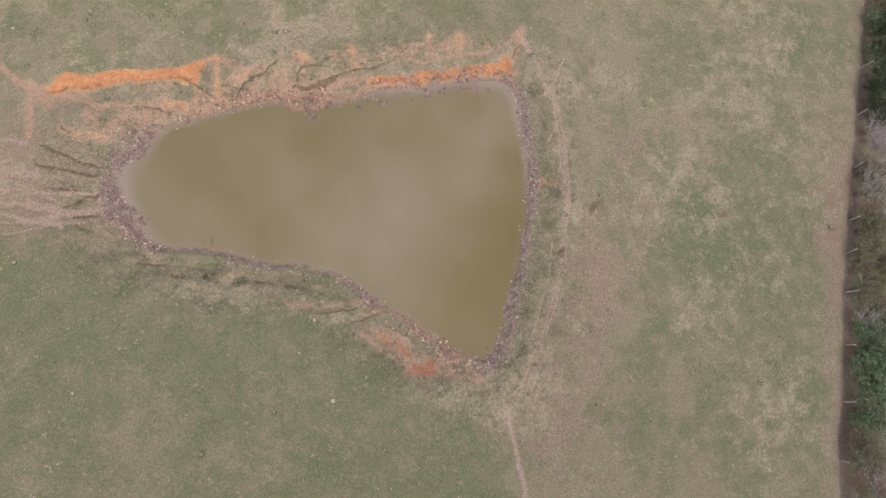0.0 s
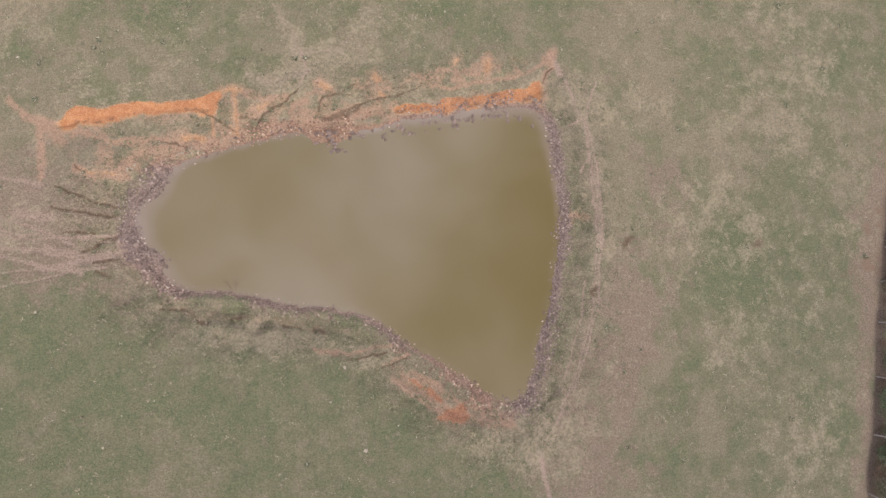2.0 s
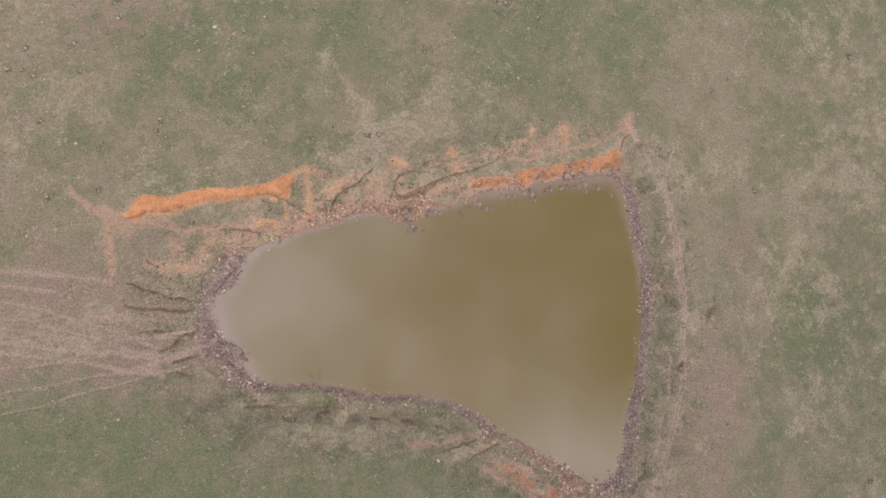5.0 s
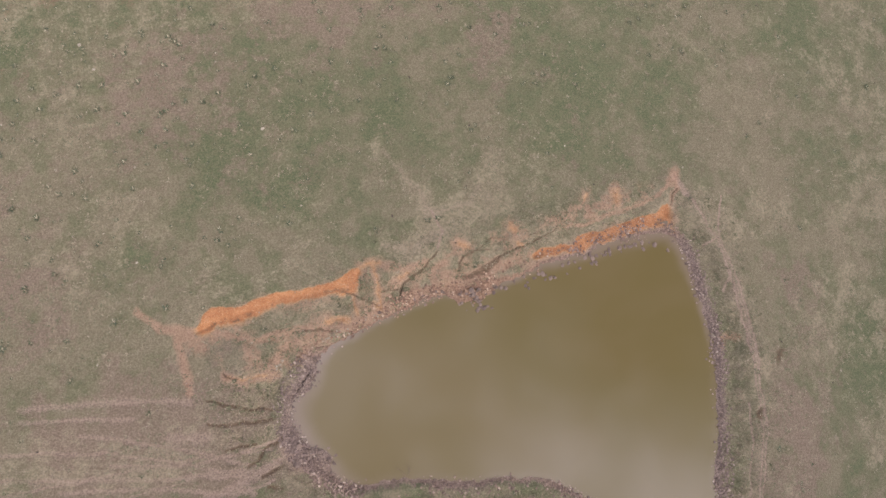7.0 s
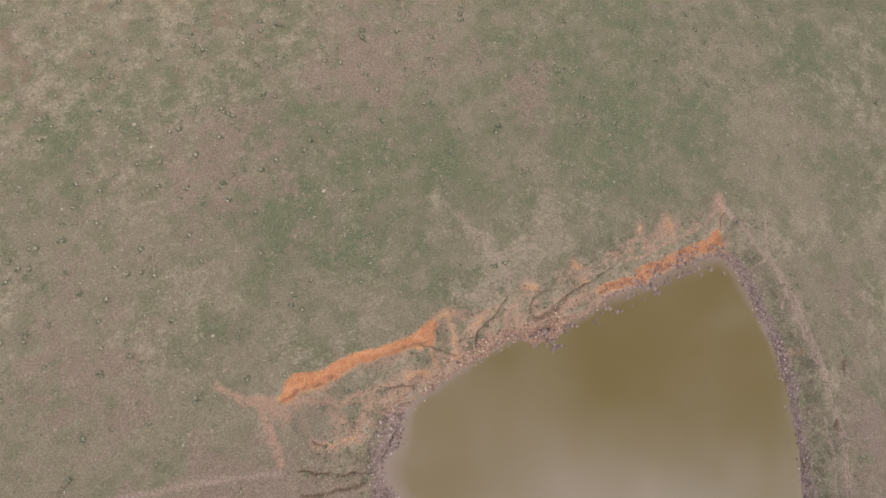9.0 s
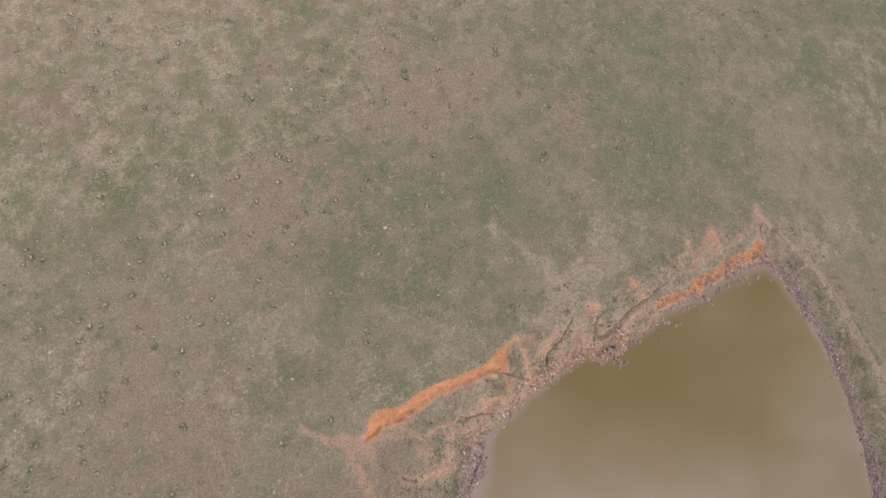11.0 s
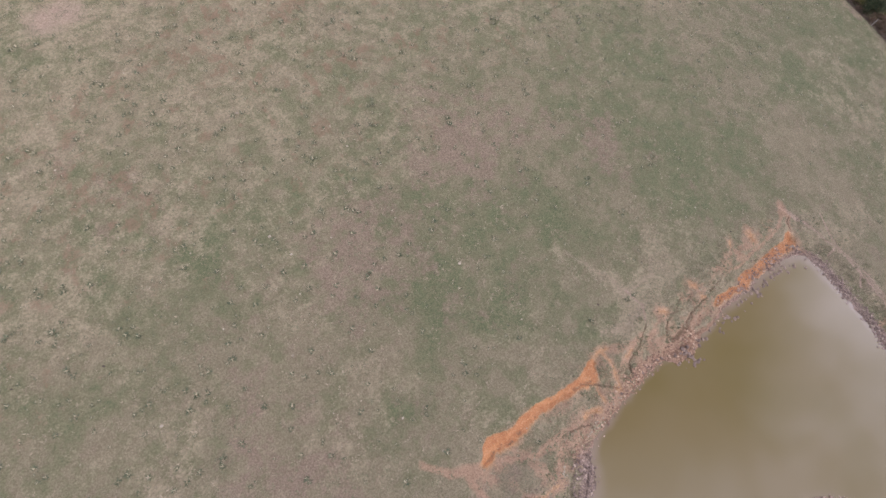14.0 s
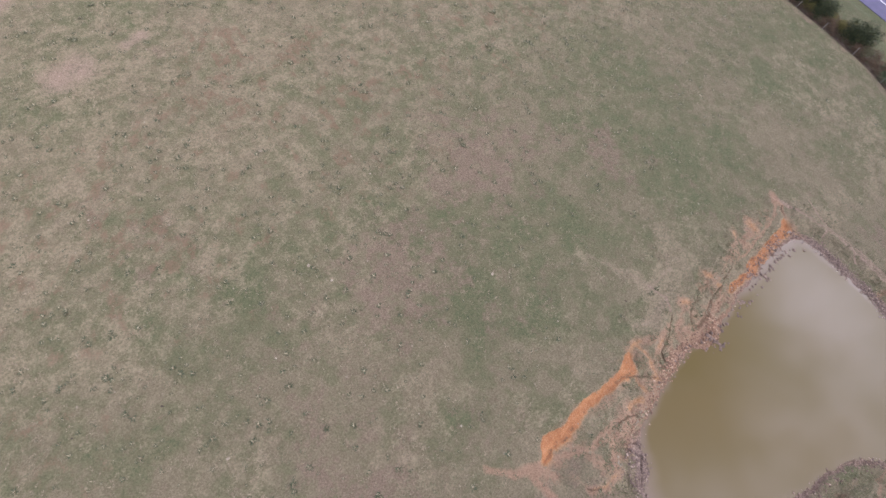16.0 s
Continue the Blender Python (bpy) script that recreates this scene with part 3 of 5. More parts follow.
def dryness(x, y):
    """How straw-coloured the grass is."""
    return np.clip(0.12 + 0.7 * (rough(x, y, 7.0, 57, 4) - 0.5) + (0.38 + 0.22 * ease(x, 4, 14)) * patches(x, y, PALE, 59) + 0.68 * strokes(x, y, DRY, 0.9) + 0.03 * ease(x, 14, 20) + 0.06 * ease(-x, 20, 40) + 0.5 * np.exp(-((y - 20.3 - 0.05 * x) / 2.8) ** 2) * (1 - ease(x, 6, 12)) * ease(x, -40, -32), 0, 1.2)


def folds(x, y, d):
    """Trodden ledges that run along the banks, broken here and there."""
    out = np.zeros(np.shape(x))
    near = (d > 0.8) & (d < 6)
    px, py, pd = x[near], y[near], d[near]
    for k, (far, wide) in enumerate(((1.7, 0.16), (2.6, 0.2), (3.7, 0.22))):
        s = pd - far - 0.9 * (rough(px * 0.6, py, 2.6, 140 + k, 3) - 0.5)
        out[near] = np.maximum(out[near], np.exp(-(s / wide) ** 2) * ease(rough(px * 0.6, py, 1.6, 150 + k, 3), 0.47, 0.6))
    return out * (1 - 0.6 * ease(y, 8, 14)) * (1 - 0.5 * ease(x, 4, 8))


def hedge_x(y):
    line = np.array(HEDGE)
    return np.interp(y, line[:, 1], line[:, 0])


def broad(x, y):
    u, v = 1.7 * np.tanh(x / 85), 1.9 * np.tanh(y / 95)
    z = 1.22 - 3.14 * u - 0.58 * v - 3.06 * u * u + 2.24 * u * v - 0.59 * v * v
    z = z - 1.3 * np.exp(-((x - 25) / 10) ** 2 - ((y - 6) / 14) ** 2) + 0.7 * np.exp(-((x - 12) / 4) ** 2 - ((y - 6) / 16) ** 2)
    return z


ROAD_X, ROAD_HALF = 72.1, 4.3


def height(x, y):
    x, y = np.asarray(x, float), np.asarray(y, float)
    z = broad(x, y)
    bed = 1 - ease(np.abs(x - ROAD_X), 5.0, 9.0)
    z = z * (1 - bed) + (broad(np.full_like(x, ROAD_X), y) - 0.05) * bed
    z = z + (rough(x, y, 9.0, 5) - 0.5) * 0.22 * (1 - bed) + (rough(x, y, 0.9, 6, 3) - 0.5) * 0.07 * (1 - bed)
    z = z - 0.35 * np.exp(-((x - hedge_x(y) - 0.8) / 0.8) ** 2)
    d = shore(x, y)
    mound = 0.25 * (np.exp(-((x + 25.3) / 1.2) ** 2 - ((y - 7.5) / 0.9) ** 2) + np.exp(-((x + 11.2) / 1.5) ** 2 - ((y - 16.8) / 1.0) ** 2) + np.exp(-((x + 25.9) / 0.9) ** 2 - ((y - 13.7) / 1.3) ** 2))
    mound = mound * (0.6 + 0.8 * rough(x, y, 0.7, 13, 2))
    wide = 2.0 + 2.4 * lattice(x, y, 9.0, 31) + 2.2 * (1 - ease(y + 0.45 * x, -8, 3)) * (1 - ease(x, -6, 0))
    bank = 0.25 * ease(d, 0, 0.7) + 0.75 * ease(d, 0.4, wide)
    step = ease(d, 1.8 + 0.7 * lattice(x, y, 2.2, 33), 2.4 + 0.7 * lattice(x, y, 2.2, 33)) * lattice(x, y, 3.5, 34)
    bank = bank - 0.3 * (1 - step) * ease(d, 0.6, 1.6) * (1 - ease(d, 2.8, 4.5)) * lattice(x, y, 3.5, 34)
    drop, _ = cut_banks(x, y)
    z = np.where(d > 0, np.where(drop > 0, np.maximum(z - drop, np.minimum(z, 0.12)), z) * bank + 0.02, -1.6 * ease(-d, -0.1, 4.5) + mound)
    z = z + np.where(d > 0, 1, 0) * ((rough(x, y, 0.5, 8, 2) - 0.5) * 0.16 * (1 - ease(d, 1.0, 4.0)) + (rough(x, y, 1.7, 9, 3) - 0.5) * 0.8 * ease(d, 0.5, 1.6) * (1 - ease(d, 4.0, 6.5)))
    z = z - 0.1 * strokes(x, y, RILL_SHADE, 0.3) * (d > 0.3) - 0.1 * strokes(x, y, CLAY) * (d > 0.3) - 0.05 * strokes(x, y, BARE, 0.15) - 0.14 * folds(x, y, d)
    return z


# ---- materials ----
def ground_material():
    m = Nodes("pasture", 0.95, 0.15)
    m.out.inputs["Diffuse Roughness"].default_value = 1.0

    def even(scale, detail=5, roughness=0.6, distortion=0.0, low=0.32, high=0.68):
        return m.span(m.noise(scale, detail, roughness, distortion), low, high)

    fine, grain, mid = even(7.0, 6, 0.72), even(26.0, 3, 0.7), even(0.55, 5, 0.58)
    clump, streak, wide = even(2.2, 6, 0.72, 0.5), even(4.2, 5, 0.68, 0.3), even(0.22, 4, 0.6)

    def shifted(value, much):
        return m.calc("MULTIPLY", m.calc("SUBTRACT", value, 0.5), much)

    def cover(name, low, high, ragged):
        v = m.calc("ADD", m.layer(name), shifted(streak, ragged * 0.8))
        v = m.calc("ADD", v, m.calc("ADD", shifted(fine, ragged * 0.45), shifted(clump, ragged * 1.2)))
        return m.calc("MULTIPLY", m.span(v, low, high), m.span(m.layer(name), 0.02, 0.3))

    def over(base, name, colour, strength, low=0.15, high=0.9, ragged=0.5):
        return m.mix(m.calc("MULTIPLY", cover(name, low, high, ragged), strength), base, colour)

    taupe = m.mix(fine, (0.113, 0.095, 0.061), (0.182, 0.156, 0.104))
    green = m.mix(fine, (0.081, 0.081, 0.044), (0.134, 0.131, 0.077))
    leafy = m.mix(fine, (0.06, 0.071, 0.035), (0.11, 0.122, 0.065))
    straw = m.mix(m.span(streak, 0.1, 0.9), (0.16, 0.132, 0.087), (0.25, 0.208, 0.143))
    pink = m.mix(fine, (0.116, 0.083, 0.062), (0.209, 0.153, 0.118))
    damp = m.calc("ADD", m.layer("green"), m.calc("ADD", shifted(mid, 0.7), m.calc("ADD", shifted(wide, 0.55), shifted(clump, 0.35))))
    c = m.mix(m.calc("MULTIPLY", m.span(damp, 0.1, 0.75), 0.95), taupe, green)
    c = m.mix(m.calc("MULTIPLY", m.span(damp, 0.7, 1.25), 0.75), c, leafy)
    warm = m.calc("ADD", m.layer("pink"), m.calc("ADD", shifted(even(0.45, 5, 0.65), 0.9), shifted(clump, 0.5)))
    c = m.mix(m.calc("MULTIPLY", m.span(warm, 0.2, 0.9), 0.75), c, pink)
    pale = m.calc("ADD", m.layer("straw"), m.calc("ADD", shifted(even(0.7, 4, 0.55), 0.8), m.calc("ADD", shifted(clump, 0.6), shifted(fine, 0.3))))
    c = m.mix(m.calc("MULTIPLY", m.span(pale, 0.25, 1.2), 0.78), c, straw)
    tips = m.calc("MULTIPLY", even(1.6, 6, 0.7, 0.0, 0.5, 0.7), m.span(m.layer("straw"), 0.05, 0.5))
    c = m.mix(m.calc("MULTIPLY", tips, 0.24), c, (0.271, 0.222, 0.153))
    c = over(c, "rust", (0.15, 0.098, 0.066), 0.65, 0.1, 0.9, 0.5)
    bare = m.mix(fine, (0.16, 0.112, 0.088), (0.315, 0.231, 0.187))
    c = over(c, "bare", bare, 0.78, 0.06, 0.85, 0.15)
    earth = m.mix(fine, (0.185, 0.112, 0.077), (0.335, 0.213, 0.149))
    c = over(c, "faint", earth, 0.76, 0.0, 0.95, 0.13)
    mud = m.mix(fine, (0.075, 0.053, 0.046), (0.25, 0.183, 0.158))
    mud = m.mix(m.calc("MULTIPLY", m.layer("stain"), 0.75), mud, m.mix(fine, (0.12, 0.066, 0.042), (0.3, 0.178, 0.115)))
    c = over(c, "mud", mud, 0.9, 0.05, 0.95, 0.4)
    orange = m.mix(even(1.5, 6, 0.7), (0.285, 0.118, 0.049), (0.385, 0.188, 0.09))
    orange = m.mix(m.calc("MULTIPLY", even(0.5, 4, 0.6), 0.6), orange, (0.23, 0.088, 0.04))
    orange = m.mix(m.span(grain, 0.5, 1.0, 0.0, 0.55), orange, (0.18, 0.083, 0.038))
    orange = m.mix(m.calc("MULTIPLY", m.span(fine, 0.62, 1.0), 0.6), orange, (0.4, 0.25, 0.145))
    orange = m.mix(m.span(m.layer("clay"), 0.35, 0.9), m.mix(fine, (0.215, 0.125, 0.066), (0.36, 0.235, 0.136)), orange)
    c = over(c, "clay", orange, 0.95, 0.05, 0.75, 0.2)
    c = over(c, "red", m.mix(fine, (0.18, 0.076, 0.04), (0.31, 0.15, 0.084)), 0.85, 0.05, 0.9, 0.25)
    # Rill mud, made darker to paint in the shade of channels and ledges.
    c = over(c, "rill_shade", m.mix(streak, (0.056, 0.037, 0.024), (0.112, 0.075, 0.047)), 0.88, 0.07, 0.8, 0.3)
    # Ditch dirt, with the shade at the hedge foot painted into its dark tone.
    c = over(c, "ditch_shade", m.mix(fine, (0.0542, 0.039, 0.0306), (0.138, 0.101, 0.0792)), 0.92, 0.15, 0.9, 0.4)
    trodden = m.layer("trodden")
    c = m.mix(m.calc("MULTIPLY", m.calc("MULTIPLY", even(9.0, 2, 0.5, 0.0, 0.56, 0.74), trodden), 0.45), c, (0.37, 0.29, 0.205))
    c = m.mix(m.calc("MULTIPLY", m.calc("MULTIPLY", even(7.5, 3, 0.6, 0.3, 0.55, 0.72), trodden), 0.5), c, (0.062, 0.05, 0.033))
    c = m.mix(m.span(grain, 0.35, 1.0, 0.0, 0.3), c, m.mix(0.6, c, (0.0295, 0.0263, 0.018)))
    m.bump(m.calc("ADD", fine, m.calc("MULTIPLY", grain, 0.4)), 0.8, 0.07)
    return m.colour(c)


def water_material():
    m = Nodes("muddy_water", 0.06, 0.5)
    silt = m.noise(0.07, 3, 0.5, 0.6)
    c = m.mix(m.span(silt, 0.35, 0.65), (0.076, 0.058, 0.0215), (0.086, 0.065, 0.029))
    c = m.mix(m.calc("MULTIPLY", m.layer("shallow"), 0.6), c, (0.145, 0.111, 0.096))
    m.out.inputs["IOR"].default_value = 1.36
    m.bump(m.noise(1.6, 3, 0.5), 0.02, 0.05)
    return m.colour(c)


def stone_material(name, low, high, pale):
    m = Nodes(name, 0.85, 0.3)
    g = m.noise(9.0, 5, 0.65)
    c = m.mix(m.each(), low, high)
    c = m.mix(m.span(g, 0.35, 0.7), m.mix(0.45, c, (0.05, 0.04, 0.035)), c)
    c = m.mix(m.span(m.noise(3.0, 4), 0.58, 0.7), c, pale)
    m.bump(g, 0.6, 0.03)
    return m.colour(c)


def leaf_material(name, dark, light, odd):
    m = Nodes(name, 0.7, 0.3)
    c = m.ramp(m.island(), (0.0, dark), (0.75, light), (1.0, odd))
    c = m.mix(m.span(m.noise(2.0, 2), 0.4, 0.65), m.mix(0.4, c, dark), c)
    return m.colour(c)


def bark_material(name, low, high):
    m = Nodes(name, 0.9, 0.2)
    g = m.noise(14.0, 5, 0.7)
    m.bump(g, 0.5, 0.02)
    return m.colour(m.mix(m.span(g, 0.3, 0.7), low, high))


MUD_STONE = stone_material("mud_stained_stone", (0.08, 0.055, 0.044), (0.165, 0.118, 0.094), (0.22, 0.165, 0.13))
PALE_STONE = stone_material("pale_stone", (0.2, 0.168, 0.122), (0.35, 0.302, 0.23), (0.42, 0.37, 0.29))


def rubble_material():
    m = Nodes("rubble", 0.88, 0.25)
    m.bump(m.noise(16.0, 4), 0.5, 0.02)
    c = m.ramp(m.island(), (0.0, (0.066, 0.046, 0.04)), (0.55, (0.145, 0.103, 0.087)), (0.9, (0.215, 0.16, 0.134)), (1.0, (0.34, 0.27, 0.22)))
    rusty = m.ramp(m.island(), (0.0, (0.095, 0.052, 0.034)), (0.55, (0.2, 0.115, 0.072)), (0.88, (0.29, 0.185, 0.122)), (1.0, (0.42, 0.31, 0.22)))
    c = m.mix(m.layer("stain"), c, rusty)
    return m.colour(m.mix(m.span(m.noise(14.0, 4), 0.3, 0.7, 0.0, 0.5), c, (0.105, 0.08, 0.069)))


RUBBLE = rubble_material()
DUNG = stone_material("dried_dung", (0.03, 0.022, 0.015), (0.07, 0.05, 0.035), (0.09, 0.07, 0.05))
POST_WOOD = bark_material("weathered_post_wood", (0.13, 0.115, 0.1), (0.28, 0.255, 0.23))
TWIG_GREY = bark_material("grey_bark", (0.16, 0.135, 0.125), (0.34, 0.3, 0.285))
TWIG_BROWN = bark_material("brown_bark", (0.07, 0.05, 0.036), (0.16, 0.12, 0.09))
WIRE = Nodes("rusty_wire", 0.45, 0.5)
WIRE.out.inputs["Metallic"].default_value = 0.4
WIRE = WIRE.colour(WIRE.mix(WIRE.noise(20.0), (0.12, 0.09, 0.075), (0.18, 0.15, 0.135)))
CEDAR = leaf_material("cedar_foliage", (0.012, 0.02, 0.009), (0.042, 0.056, 0.02), (0.1, 0.09, 0.035))
VINE = leaf_material("vine_leaves", (0.03, 0.048, 0.022), (0.085, 0.122, 0.056), (0.15, 0.165, 0.095))
OLIVE = leaf_material("olive_brush_leaves", (0.05, 0.05, 0.024), (0.11, 0.11, 0.058), (0.17, 0.145, 0.09))
RUSSET = leaf_material("dead_brush_leaves", (0.06, 0.042, 0.03), (0.15, 0.1, 0.065), (0.22, 0.13, 0.06))
YELLOWING = leaf_material("yellowing_leaves", (0.05, 0.05, 0.015), (0.14, 0.125, 0.035), (0.24, 0.2, 0.06))
STRAW_BLADE = leaf_material("straw_blades", (0.13, 0.105, 0.068), (0.2, 0.164, 0.112), (0.27, 0.226, 0.162))
SEED_HEAD = leaf_material("dry_seed_heads", (0.2, 0.165, 0.11), (0.33, 0.285, 0.2), (0.42, 0.37, 0.27))
GREEN_BLADE = leaf_material("green_blades", (0.074, 0.074, 0.04), (0.122, 0.117, 0.068), (0.185, 0.166, 0.108))
BANK_BLADE = leaf_material("bank_blades", (0.058, 0.06, 0.032), (0.142, 0.132, 0.074), (0.27, 0.22, 0.145))
WEED = leaf_material("dark_weed_leaves", (0.04, 0.048, 0.026), (0.068, 0.077, 0.042), (0.13, 0.128, 0.08))


# ---- ground ----
def spread(stops):
    """Grid lines: (from, to, step) stretches, then ever wider ones out to the horizon."""
    line = [v for a, b, s in stops for v in np.arange(a, b - 1e-6, s)] + [stops[-1][1]]
    step, out = 1.0, []
    while line[-1] + sum(out) < 2400:
        out.append(step)
        step *= 1.28
    high = line[-1] + np.cumsum(out)
    low = line[0] - np.cumsum(out)
    return np.concatenate([low[::-1], line, high])


def ground():
    xs = spread([(-66, -38, 0.45), (-38, 14, 0.095), (14, 52, 0.4), (52, 82, 0.8)])
    ys = spread([(-24, -10, 0.35), (-10, 26, 0.095), (26, 96, 0.45)])
    gx, gy = np.meshgrid(xs, ys)
    x, y = gx.ravel(), gy.ravel()
    d = shore(x, y)
    z = height(x, y)
    nx, ny = len(xs), len(ys)
    i = (np.arange(ny - 1)[:, None] * nx + np.arange(nx - 1)[None]).ravel()
    quads = np.stack([i, i + 1, i + nx + 1, i + nx], 1)
    me = bpy.data.meshes.new("ground")
    me.vertices.add(len(x))
    me.vertices.foreach_set("co", np.stack([x, y, z], 1).ravel())
    me.loops.add(quads.size)
    me.loops.foreach_set("vertex_index", quads.ravel())
    me.polygons.add(len(quads))
    me.polygons.foreach_set("loop_start", np.arange(0, quads.size, 4))
    me.polygons.foreach_set("use_smooth", np.ones(len(quads), bool))
    me.update(calc_edges=True)
    layers = {"clay": 0.6 * strokes(x, y, CLAY), "faint": np.maximum(strokes(x, y, FAINT), 0.75 * strokes(x, y, [(h * 0.8, s + 0.6, line) for h, s, line in CLAY + RED] + [(0.3, 0.9, [(px, py + side * 0.7) for px, py, _ in line]) for kind, _, side, line in SCARPS if kind in ("clay", "red")], 0.5)), "red": strokes(x, y, RED), "bare": strokes(x, y, BARE, 0.15), "rill_shade": strokes(x, y, RILL_SHADE, 0.3)}
    _, soil = cut_banks(x, y)
    for name in ("clay", "faint", "red"):
        layers[name] = np.maximum(layers[name], soil[name])
    layers["faint"] = np.maximum(layers["faint"], 0.3 * soil["bank"])
    layers["faint"] = np.maximum(layers["faint"], 0.8 * strokes(x, y, WASH, 0.5) * ease(rough(x, y, 0.9, 121, 3), 0.32, 0.64))
    # Bank faces and ledge creases get painted shade as well; toes turn browner.
    layers["rill_shade"] = np.maximum(layers["rill_shade"] * (0.6 + 0.65 * rough(x, y, 1.2, 122, 2)), 0.3 * soil["bank"] * ease(rough(x * 0.5, y, 0.7, 123, 4), 0.5, 0.66))
    layers["rill_shade"] = np.maximum(layers["rill_shade"], np.maximum(0.18 * folds(x, y, d), 0.5 * soil["toe"]))
    layers["bare"] = layers["bare"] * (1 - 0.38 * ease(-x, 28.5, 32)) * (0.75 + 0.5 * rough(x, y, 2.0, 124, 3))
    layers["bare"] = np.maximum(layers["bare"], 0.36 * strokes(x, y, TRAILS, 0.4))
    layers["stain"] = stain(x, y)
    layers["trodden"] = (1 - ease(d, 3.0, 6.5)) * (0.5 + 0.8 * rough(x, y, 2.0, 171, 3)) + 0.7 * np.exp(-((x + 34) / 6) ** 2 - ((y - 11) / 5) ** 2)
    belt = 0.08 + 0.9 * rough(x, y, 3.2, 41, 3) ** 1.4 + 0.45 * ease(x, 6, 8) + 0.65 * np.exp(-((x + 27.5) / 3) ** 2 - ((y - 9.5) / 4) ** 2)
    belt = belt * (1 - 0.6 * np.exp(-((x + 20.5) / 3.5) ** 2 - ((y - 16.5) / 2) ** 2))
    layers["mud"] = 1 - ease(d, belt * 0.35, belt * 1.4)
    south = (1 - ease(y + 0.25 * x, -6, 1)) * (1 - ease(x, 1, 9)) * ease(d, 2.5, 6)
    layers["green"] = np.clip(0.4 + 0.9 * (rough(x, y, 14.0, 51, 4) - 0.5) + 0.62 * patches(x, y, LUSH, 53) + 0.5 * south + 0.2 * (ease(x, -8, 2) * ease(y, 26, 36)) - 0.15 * ease(x, 9, 14), 0, 1.3)
    ledge = (1 - ease(y + 0.45 * x, -8, 3)) * (1 - ease(x, 3, 7)) * ease(d, 0.8, 1.8) * (1 - ease(d, 3.5, 6.0))
    layers["straw"] = np.clip(dryness(x, y) - 0.3 * south + 0.35 * ledge * ease(rough(x, y, 1.5, 161, 3), 0.35, 0.6), 0, 1.2)
    layers["green"] = np.clip(layers["green"] + 0.5 * ledge * ease(rough(x, y, 1.8, 162, 3), 0.52, 0.64), 0, 1.3)
    layers["pink"] = np.clip(0.12 + 0.7 * (rough(x, y, 11.0, 63, 4) - 0.5) + 0.7 * patches(x, y, PINK, 65) - 0.25 * south + 1.0 * np.exp(-((x + 35) / 8) ** 2 - ((y - 11) / 6) ** 2) + 0.6 * np.exp(-((x - 13.0) / 4.0) ** 2) * ease(y, -16, -9) * (1 - ease(y, -2, 9)) * ease(rough(x, y, 4.0, 181, 4), 0.3, 0.65) + 0.5 * np.exp(-((x - 6) / 5) ** 2 - ((y + 10) / 3.5) ** 2), 0, 1.2)
    north = ease(y - 0.2 * x, 40, 66)
    layers["green"] = np.clip(layers["green"] + 0.05 * north + 0.35 * north * (rough(x, y, 1.6, 111, 3) - 0.5), 0, 1.3)
    layers["straw"] = np.clip(layers["straw"] + 0.42 * north + 0.25 * north * (rough(x, y, 1.3, 112, 3) - 0.48), 0, 1.2)
    layers["rust"] = np.clip(patches(x, y, RUST, 67) * 1.1 * ease(rough(x, y, 0.8, 113, 3), 0.5, 0.68) + 0.75 * north * (1 - ease(y, 66, 78)) * ease(rough(x, y, 1.1, 114, 3), 0.6, 0.74), 0, 1)
    # Strip of ditch dirt and painted shade beside the hedge.
    layers["ditch_shade"] = 1 - ease(np.abs(x - hedge_x(y) - 0.95 + 0.8 * (rough(x, y, 2.0, 61) - 0.5)), 0.15, 0.85)
    layers["pink"] = np.clip(layers["pink"] - 0.25 * north + 0.6 * (1 - ease(np.abs(x - hedge_x(y) + 0.6), 0.3, 2.2)), 0, 1.2)
    east = ease(x, 19, 25)
    verge = ease(x - hedge_x(y), 3, 6)
    layers["green"] = np.clip(layers["green"] + 0.32 * east + 0.4 * verge, 0, 1.3)
    layers["pink"] = np.clip(layers["pink"] - 0.45 * east * (1 - ease(x - hedge_x(y), -3.5, -1.5)) - 0.3 * verge - 0.3 * ease(x, -2, 8) * ease(y, 22, 28), 0, 1.2)
    layers["straw"] = np.clip(layers["straw"] + 0.1 * east - 0.4 * verge, 0, 1.2)
    for name, values in layers.items():
        me.attributes.new(name, "FLOAT", "POINT").data.foreach_set("value", np.asarray(values, np.float32))
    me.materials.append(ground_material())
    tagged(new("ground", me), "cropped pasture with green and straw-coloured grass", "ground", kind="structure")


